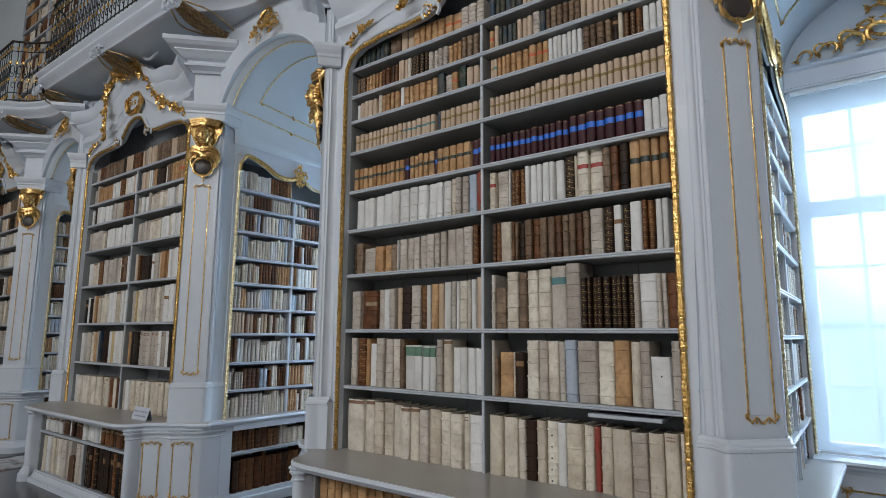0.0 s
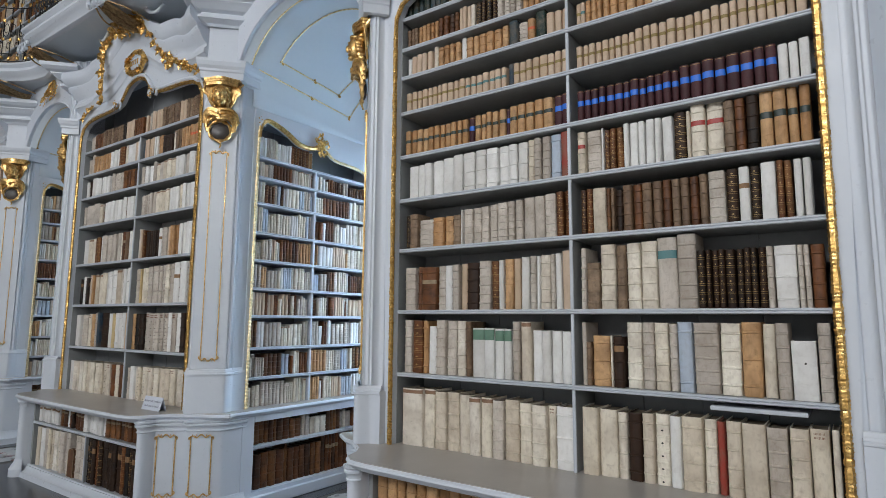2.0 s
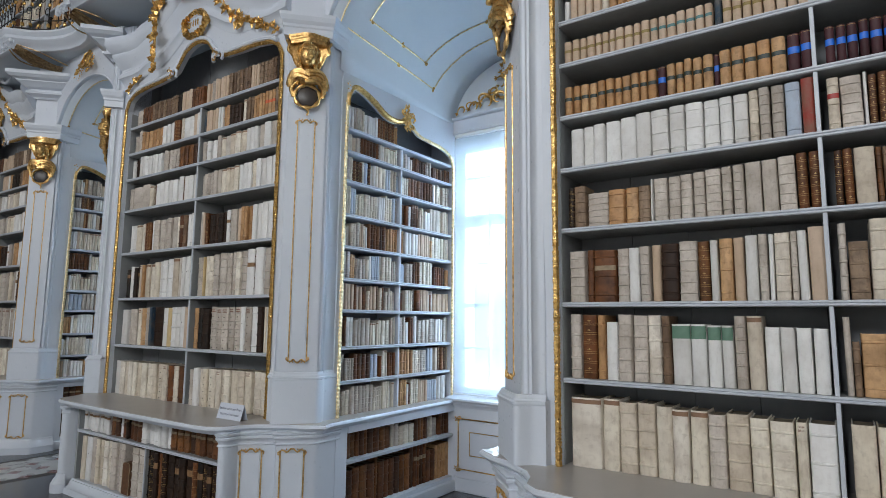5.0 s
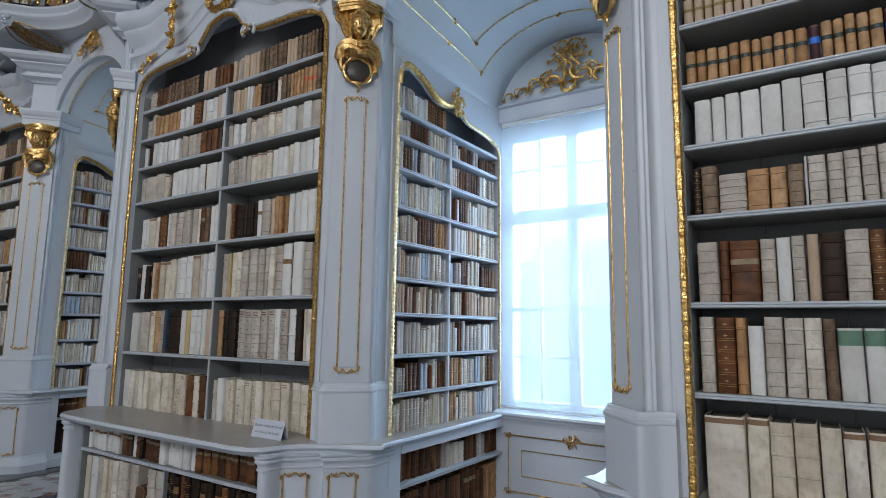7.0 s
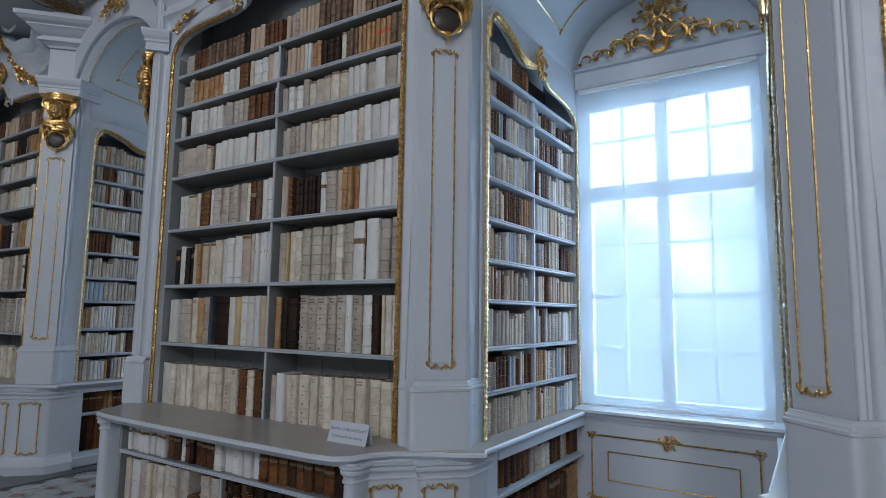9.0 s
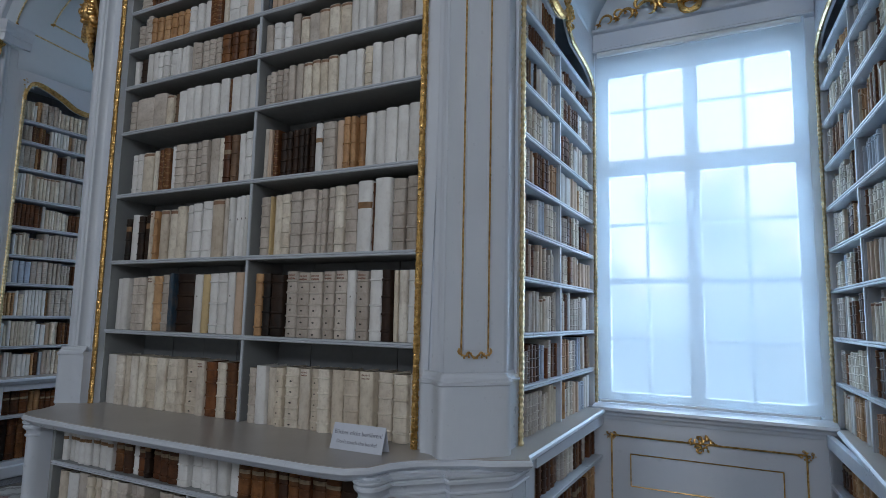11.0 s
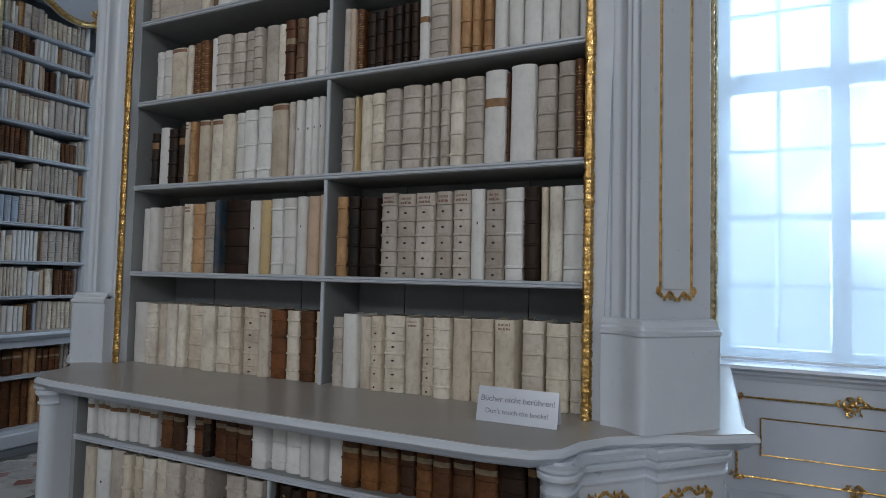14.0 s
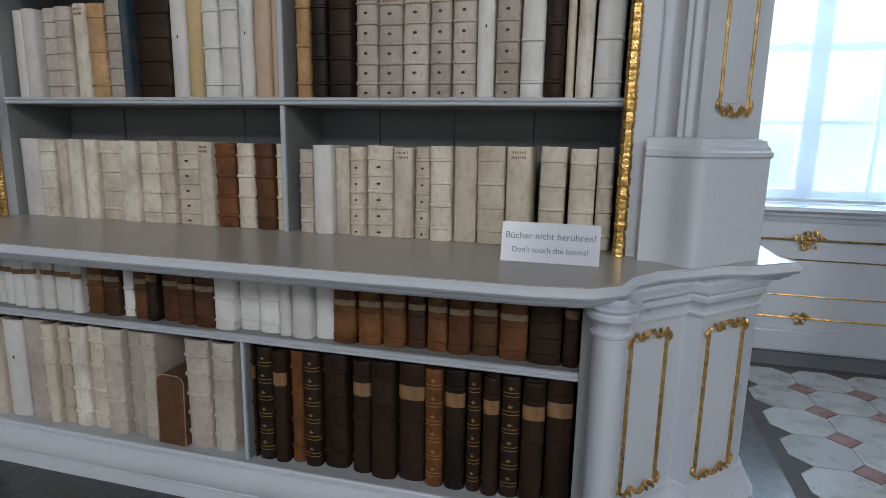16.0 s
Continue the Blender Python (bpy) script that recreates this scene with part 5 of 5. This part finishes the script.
def bust(name, m):
    """A gilded head with a draped collar under a curved cap."""
    bm = bmesh.new()
    blob(bm, (0, -0.088, 3.595), (0.060, 0.064, 0.094), 3)
    blob(bm, (0, -0.150, 3.590), (0.010, 0.018, 0.028), 2)
    blob(bm, (0, -0.143, 3.548), (0.021, 0.010, 0.006), 2)
    blob(bm, (0, -0.128, 3.520), (0.025, 0.022, 0.018), 2)
    for s in (-1, 1):
        blob(bm, (s * 0.024, -0.146, 3.626), (0.019, 0.010, 0.006), 2)
        blob(bm, (s * 0.028, -0.130, 3.572), (0.021, 0.018, 0.022), 2)
        for k in range(7):
            blob(bm, (s * (0.056 + 0.009 * math.sin(k * 2)), -0.062 + 0.012 * math.cos(k), 3.675 - 0.028 * k), (0.021, 0.030, 0.024), 2, k, 0.3)
        for k in range(4):
            blob(bm, (s * (0.010 + 0.015 * k), -0.118 + 0.012 * k, 3.680 - 0.006 * k), (0.017, 0.022, 0.016), 2, k, 0.3)
        wing = smoothed([(s * 0.168, 0.0, 3.745), (s * 0.150, -0.03, 3.70), (s * 0.155, -0.035, 3.65), (s * 0.125, -0.03, 3.62), (s * 0.10, -0.02, 3.56), (s * 0.06, -0.01, 3.50)], 4)
        tube(bm, wing, lambda t: 0.013 * (1 - 0.4 * t), 6)
        for a, b in zip(wing, wing[1:]):
            q = [bm.verts.new(p) for p in (a, b, (0, -0.012, b.z), (0, -0.012, a.z))]
            bm.faces.new(q)
        pts = [(s * -0.02, -0.105, 3.45 + s * 0.008), (s * 0.08, -0.09, 3.472), (s * 0.135, -0.05, 3.44), (s * 0.145, -0.03, 3.37)]
        for k in range(4):
            tube(bm, smoothed([(x * (1 - 0.06 * k), y - 0.008 * (k % 2), z - (0.022 + 0.006 * s) * k) for x, y, z in pts], 4), lambda t: 0.017 + 0.004 * math.sin(7 * t + k * 2), 6)
    blob(bm, (0, -0.055, 3.475), (0.036, 0.04, 0.05), 2)
    blob(bm, (0, -0.05, 3.425), (0.088, 0.05, 0.05), 3, 4, 0.3)
    cap = [(-0.15, 0.0), (-0.145, -0.06), (-0.09, -0.085), (-0.04, -0.115), (0, -0.12), (0.04, -0.115), (0.09, -0.085), (0.145, -0.06), (0.15, 0.0)]
    prism(bm, [(x * 0.93, y * 0.93) for x, y in cap], 3.70, 3.728)
    prism(bm, cap, 3.728, 3.748)
    prism(bm, [(x * 1.06, y * 1.06) for x, y in cap], 3.745, 3.765)
    ob = part(name, bm, GOLDSMOOTH, None, "gilded carved head with draped collar under a curved cap", True)
    ob.matrix_world = m
    tagged(ob, "", "sculpture", "gilded heads on the pilasters")


def cartouche(m, seed):
    thing = empty("cartouche", m, "gilded oval scroll frame around a dark bronze field", "cartouche", "gilded cartouches under the heads")
    bm = bmesh.new()
    blob(bm, (0, -0.03, 3.290), (0.082, 0.022, 0.078), 3)
    part("dark_field", bm, OVAL, thing, "dark bronze oval field", True)
    bm = bmesh.new()
    ring = [(0.094 * math.cos(a), -0.042, 3.288 + 0.089 * math.sin(a)) for a in np.linspace(0, 2 * math.pi, 49)]
    tube(bm, ring, lambda t: 0.013 + 0.004 * math.sin(t * 44), 7)
    for s in (-1, 1):
        c = Vector((s * 0.108, -0.035, 3.375))
        tube(bm, [c + Vector((math.cos(a) * (0.034 - 0.0045 * a), 0, math.sin(a) * (0.034 - 0.0045 * a))) for a in np.linspace(0, 6.2, 20)], 0.011, 6)
        tube(bm, smoothed([(s * 0.03, -0.045, 3.385), (s * 0.07, -0.05, 3.405), (s * 0.12, -0.045, 3.35), (s * 0.105, -0.04, 3.28)], 4), lambda t: 0.012, 6)
    tube(bm, smoothed([(-0.02, -0.04, 3.20), (0, -0.045, 3.185), (0.012, -0.04, 3.165), (0, -0.03, 3.14)], 4), lambda t: 0.012 * (1 - 0.5 * t), 6)
    part("scroll_frame", bm, GOLDSMOOTH, thing, "", True)


def garland(name, pts, seed, size=0.02, label="gilded carved flower garland"):
    q = random.Random(seed)
    line = smoothed(pts, 8)
    thing = empty(name, Matrix.Translation(line[0]), label + " on a white-grey wall", "gilded ornament", "gilded garlands")
    o = line[0]
    bm = bmesh.new()
    tube(bm, [p - o for p in line], size * 0.32, 6)
    part("stem", bm, GOLD, thing, "", True)
    for k, p in enumerate(line[::4]):
        bm = bmesh.new()
        p = p - o
        for i in range(5):
            a = q.uniform(0, 6.28)
            d = Vector((math.cos(a), -0.2, math.sin(a)))
            sz = size * q.uniform(0.8, 1.7)
            s = d.cross(Vector((0, 1, 0))).normalized()
            tip, mid = p + d * sz * 1.9, p + d * sz * 0.9
            v = [bm.verts.new(w) for w in (p, mid + s * sz * 0.5, tip, mid - s * sz * 0.5, mid + Vector((0, -sz * 0.5, 0)), mid + Vector((0, sz * 0.3, 0)))]
            for e, f in ((0, 1), (1, 2), (2, 3), (3, 0)):
                bm.faces.new((v[e], v[f], v[4]))
                bm.faces.new((v[f], v[e], v[5]))
        blob(bm, p + Vector((0, -size * 0.4, 0)), (size * 0.7,) * 3, 1, k, 0.6)
        part("flower", bm, GOLD, thing, "")


def volute(m, label="white-grey carved volute with gilded leaf"):
    thing = empty("arch_volute", m, label, "carved ornament", "volutes on the arches")
    for s in (-1, 1):
        bm = bmesh.new()
        tube(bm, [(s * (0.036 + math.cos(a) * (0.040 - 0.006 * a)), -0.01 - 0.004 * a, math.sin(a) * (0.040 - 0.006 * a)) for a in np.linspace(-1.2, 4.9, 20)], 0.014, 7)
        part("scroll", bm, PAINT, thing, "", True)
    part("leaf", rocaille(0, -0.03, -0.01, 0.05, 0.085, 5, 7), GOLD, thing, "", True)


for key in "ABC":
    xc = PIERS[key][0]
    for s in (-1, 1):
        out = 0.025 if key == "A" else 0.0
        px, py = xc + s * (1.4975 + out), 2.9175 + out
        ang = 45 * s
        m = on_face(px, py, ang)
        gilt_panel("pilaster_gilding", m, 0.130, 1.293, 3.095, 0.0045, "long gilded panel moulding with leaf ends on a white-grey pilaster", 1)
        bust("head_sculpture", on_face(px, py, ang))
        cartouche(on_face(px, py, ang), 1)
        gilt_panel("base_gilding", on_face(xc + s * 1.303, 2.698, ang), 0.145, 0.20, 0.655, 0.0055, "gilded panel moulding with leaf ends on a base corner", 2)
        gilt_panel("base_gilding", on_face(xc + s * 1.535, 2.870, ang), 0.165, 0.20, 0.655, 0.0055, "gilded panel moulding with leaf ends on a base corner", 3)
        volute(pose(xc + s * 0.36, YF - 0.05, 3.915))
        line = [(-0.10, 2.74, 4.70), (-0.32, 2.76, 4.66), (-0.50, 2.76, 4.58), (-0.52, 2.76, 4.42), (-0.54, 2.77, 4.20), (-0.58, 2.79, 3.97)] if s < 0 else [(0.12, 2.75, 4.68), (0.28, 2.78, 4.60), (0.40, 2.84, 4.42), (0.55, 2.86, 4.24), (0.72, 2.87, 4.14), (0.92, 2.87, 4.06)]
        garland("arch_garland", [(xc + x, y, z) for x, y, z in line], 3 + s, 0.038)
        garland("arch_garland", [(xc + s * 0.95, 2.87, 4.02), (xc + s * 1.06, 2.87, 3.99), (xc + s * 1.16, 2.87, 3.93)], 8 + s, 0.022)
    wreath = empty("wreath", pose(xc, YF - 0.03, 4.31), "gilded oval wreath around a small lettered white field", "gilded ornament", "wreaths over the arches")
    bm = bmesh.new()
    blob(bm, (0, -0.01, 0), (0.15, 0.05, 0.085), 3)
    part("field", bm, PAINT, wreath, "white-grey oval field", True)
    bm = bmesh.new()
    for a in np.linspace(0, 2 * math.pi, 25)[:-1]:
        blob(bm, (0.175 * math.cos(a), -0.045, 0.115 * math.sin(a)), (0.034, 0.034, 0.030), 1, a, 0.9)
    part("leaves", bm, GOLD, wreath, "", True)
    bm = bmesh.new()
    for i, wd in enumerate((0.012, 0.006, 0.012, 0.012, 0.006)):
        box(bm, -0.085 + i * 0.036, -0.085 + i * 0.036 + wd, -0.064, -0.045, -0.028, 0.028)
    part("letters", bm, GOLD, wreath)
    spray = empty("crowning_spray", pose(xc, 2.76, 4.68), "gilded carved flowers and scrolls massed at the top of an arch", "gilded ornament", "gilded sprays over the arches")
    part("scrolls", rocaille(0, 0, 0, 0.26, 0.15, 71, 20), GOLD, spray, "", True)
    for k in range(9):
        bm = bmesh.new()
        blob(bm, (-0.28 + 0.07 * k, -0.05, 0.02 + 0.06 * math.sin(k * 2.1)), (0.036, 0.036, 0.036), 1, k, 0.9)
        part("flower", bm, GOLD, spray)
    bm = bmesh.new()
    for s in (-1, 1):
        tube(bm, smoothed([(s * 0.12, -0.02, 0.10), (s * 0.30, -0.02, 0.13), (s * 0.42, -0.02, 0.02), (s * 0.55, -0.01, -0.02), (s * 0.66, 0.0, 0.03)], 5), lambda t: 0.026 * (1 - 0.5 * t), 8)
    part("white_scroll", bm, PAINT, spray, "white-grey scroll", True)

# ---- gallery ----
GLINE = []
for xc in (-16.22, -11.50, -6.78, -2.06, 2.66):
    GLINE += [(xc - 1.62, 2.36), (xc - 0.8, 2.36), (xc, 2.36), (xc + 0.8, 2.36), (xc + 1.62, 2.36)]
    for k in range(1, 8):
        t = k / 8
        GLINE.append((xc + 1.62 + 1.48 * t, 2.36 + 0.42 * math.sin(math.pi * t) ** 0.7))
GLINE = [p for p in GLINE if -15.9 < p[0] < 5.9]
bm = bmesh.new()
moulding(bm, GLINE, [(-2.0, 4.96), (0.0, 4.96), (0.03, 4.945), (0.035, 4.92), (0.02, 4.90), (0.0, 4.88), (0.01, 4.84), (-0.02, 4.80), (-0.06, 4.775), (-0.075, 4.74), (-0.10, 4.73), (-0.13, 4.735)])
structure("gallery_edge", bm, PAINT, True)
bm = bmesh.new()
prism(bm, offset_line(GLINE, -0.12) + [(5.9, 3.62), (-15.9, 3.62)], 4.745, 4.95)
structure("gallery_floor", bm, PLASTER)
for key in "ABC":
    xc = PIERS[key][0]
    for off, seed in ((-1.55, 1), (0.16, 2), (1.74, 3)):
        corb = empty("gallery_corbel", pose(xc + off, 2.36, 4.70), "gilded and white carved leaf bracket under the gallery edge", "bracket", "brackets under the gallery")
        bm = bmesh.new()
        n = 9
        rows_ = []
        for i in range(n):
            t = i / (n - 1)
            wdt = 0.08 + 0.075 * math.sin(math.pi * min(1, t * 1.1)) - 0.05 * t
            y, z = 0.05 + 0.52 * t, 0.03 - 0.10 * math.sin(t * 2.4)
            rows_.append([bm.verts.new((wdt * a, y, z - 0.06 * math.cos(a * 1.4) - 0.012 * math.cos(a * 14))) for a in np.linspace(-1, 1, 13)])
        for a, b in zip(rows_, rows_[1:]):
            for i in range(12):
                bm.faces.new((a[i], a[i + 1], b[i + 1], b[i]))
        bmesh.ops.solidify(bm, geom=bm.faces[:], thickness=0.015)
        part("leaf_shell", bm, BRONZE, corb, "brown-gold ribbed leaf", True)
        for s in (-1, 1):
            bm = bmesh.new()
            tube(bm, smoothed([(s * 0.12, 0.05, 0.0), (s * 0.24, 0.22, -0.05), (s * 0.18, 0.45, -0.06), (s * 0.06, 0.60, -0.03)], 4), 0.009, 5)
            part("rib", bm, BRONZE, corb, "", True)
        bm = bmesh.new()
        for s in (-1, 0, 1):
            tube(bm, [(s * 0.085 + math.cos(a) * (0.06 - 0.008 * a), -0.02, -0.01 + math.sin(a) * (0.06 - 0.008 * a)) for a in np.linspace(0, 5, 14)], 0.022, 6)
        part("scrolls", bm, PAINT, corb, "", True)
for xm in (-4.43, 0.29, -9.15):
    key_orn = empty("keystone_rocaille", pose(xm, 2.93, 4.40, -14, 0, 0), "large gilded carved cartouche on the crown of an arch", "gilded ornament", "gilded ornaments on the arches")
    part("centre", rocaille(0, -0.02, 0.20, 0.10, 0.13, 41, 14), GOLD, key_orn, "", True)
    bm = bmesh.new()
    tube(bm, [(0.085 * math.cos(a), -0.04, 0.20 + 0.11 * math.sin(a)) for a in np.linspace(0, 2 * math.pi, 25)], lambda t: 0.014 + 0.006 * math.sin(t * 37), 7)
    part("oval_frame", bm, GOLD, key_orn, "", True)
    for s_ in (-1, 1):
        part("side_leaf", rocaille(s_ * 0.15, -0.02, 0.10, 0.09, 0.13, 50 + s_, 9), GOLD, key_orn, "", True)
    part("drop", rocaille(-0.02, -0.02, 0.0, 0.04, 0.10, 61, 6), GOLD, key_orn, "", True)

# railing
rail = empty("gallery_railing", pose(0, 0, 4.96), "black wrought-iron railing with gilded leaves along the upper gallery", "railing")
rl = offset_line(GLINE, -0.08)
path = [Vector((x, y, 0)) for x, y in rl]
for z, rr in ((0.05, 0.010), (0.16, 0.007), (0.80, 0.007), (0.95, 0.018)):
    bm = bmesh.new()
    tube(bm, [p + Vector((0, 0, z)) for p in path], rr, 6)
    part("rail", bm, IRON, rail, "", True)
bar_me, leaf_me = None, None
for p, q in zip(path, path[1:]):
    k = max(1, round((q - p).length / 0.10))
    for i in range(k):
        c = p.lerp(q, i / k)
        if c.x > 0 or c.x < -13:
            continue
        if bar_me is None:
            bm = bmesh.new()
            tube(bm, [(0, 0, 0), (0, 0, 0.95)], 0.006, 5)
            tube(bm, [(math.cos(a) * (0.032 - 0.003 * a) + 0.03, 0, 0.5 + math.sin(a) * (0.09 - 0.008 * a)) for a in np.linspace(-3.1, 5.5, 20)], 0.005, 4)
            tube(bm, [(math.cos(a) * (0.03 - 0.003 * a) - 0.03, 0, 0.27 + math.sin(a) * (0.06 - 0.006 * a)) for a in np.linspace(0, 5.5, 14)], 0.005, 4)
            bar_me = mesh_of(bm, "baluster", IRON)
            bm = bmesh.new()
            for z in (0.10, 0.36, 0.62, 0.85):
                blob(bm, (0, 0, z), (0.022, 0.016, 0.034), 1, z, 0.6)
            leaf_me = mesh_of(bm, "gilded_leaves", GOLD)
        for nm, me in (("baluster", bar_me), ("gilded_leaves", leaf_me)):
            ob = new(nm, me)
            ob.parent = rail
            ob.matrix_local = Matrix.Translation(c) @ Matrix.Rotation(math.atan2(q.y - p.y, q.x - p.x), 4, "Z")

# upper bookcases behind the gallery
for xc in (-6.78, -11.5):
    m = pose(xc, 3.30, 0)
    up = empty("upper_bookcase", m, "upper gallery bookcase with grey shelves full of old books", "bookcase", "bookcases on the upper gallery")
    shelves = [5.35, 5.70, 6.05, 6.38, 6.70, 7.02, 7.34, 7.66, 7.98]
    carcass(up, -1.30, 1.30, 4.97, 8.3, 0.24, shelves, 0.0)
    joined = []
    for z in [4.97] + shelves:
        lay_books(random_spec(56, "bbgGxtrbd", r), -1.29, 1.29, 0.02, z, m, "the gallery", 0.27, joined)
    join_books("books_on_gallery", joined, "rows of old brown and grey books on the upper gallery")

# ---- small things ----
card = empty("notice_card", look((-5.752, 2.71, 0.9), (-5.85, 1.7, 1.0)), "folded white card asking visitors not to touch the books", "sign")
card.matrix_world = pose(-5.766, 2.735, ZC + 0.001, 0, 0, 1)
bm = bmesh.new()
prism(bm, [(0, 0), (0.0015, 0), (0.034, 0.109), (0.0665, 0), (0.068, 0), (0.034, 0.112)], -0.140, 0.140)
for v in bm.verts:
    v.co = Vector((v.co.z, v.co.x - 0.034, v.co.y))
part("folded_card", bm, CARD, card)
for txt, z, sz in (("B\u00fccher nicht ber\u00fchren!", 0.066, 0.0275), ("Don't touch the books!", 0.028, 0.023)):
    cu = bpy.data.curves.new("text", "FONT")
    cu.body, cu.size, cu.align_x, cu.extrude = txt, sz, "CENTER", 0.0004
    tmp = new("tmp", cu)
    me = bpy.data.meshes.new_from_object(tmp.evaluated_get(bpy.context.evaluated_depsgraph_get()))
    bpy.data.objects.remove(tmp)
    me.materials.clear()
    me.materials.append(INK)
    ob = new("lettering", me)
    ob.parent = card
    slope = math.atan2(0.034, 0.112)
    ob.matrix_local = Matrix.Translation((0, -0.034 + z * 0.034 / 0.112 - 0.0008, z)) @ Matrix.Rotation(math.pi / 2 - slope, 4, "X")

# a board lying over the lowest books of the first case
bm = bmesh.new()
box(bm, -1.32, -0.93, YF + 0.01, YF + 0.25, 1.227, 1.247, 0.003)
tagged(part("loose_board", bm, SHELFP), "loose painted board resting on top of the lowest books", "board")

# a slip-cased small volume standing out in front of the folios
case = empty("slipcase", pose(-7.042, 2.645, 0.104, 0, 1.2, 0), "brown leather slipcase with a rounded top standing between grey folios", "slipcase")
outline = [(-0.055, 0), (-0.055, 0.235), (-0.049, 0.252), (-0.03, 0.262), (0.03, 0.262), (0.049, 0.252), (0.055, 0.235), (0.055, 0)]
bm = bmesh.new()
prism(bm, outline[::-1], 0, 0.17, "y")
part("body", bm, plain("slipcase_leather", (0.16, 0.075, 0.035), 0.55, 0, 0.45), case)
bm = bmesh.new()
tube(bm, [(x, -0.001, z) for x, z in outline], 0.0022, 5)
part("edge_binding", bm, LAB["cream"], case, "worn pale edge of the leather", True)
bm = bmesh.new()
tube(bm, smoothed([(0.0, 0.09, 0.30), (0.02, 0.08, 0.318), (0.045, 0.07, 0.32), (0.055, 0.07, 0.31)], 5), 0.004, 5)
part("strap", bm, BK["w"], case, "curled white strap", True)
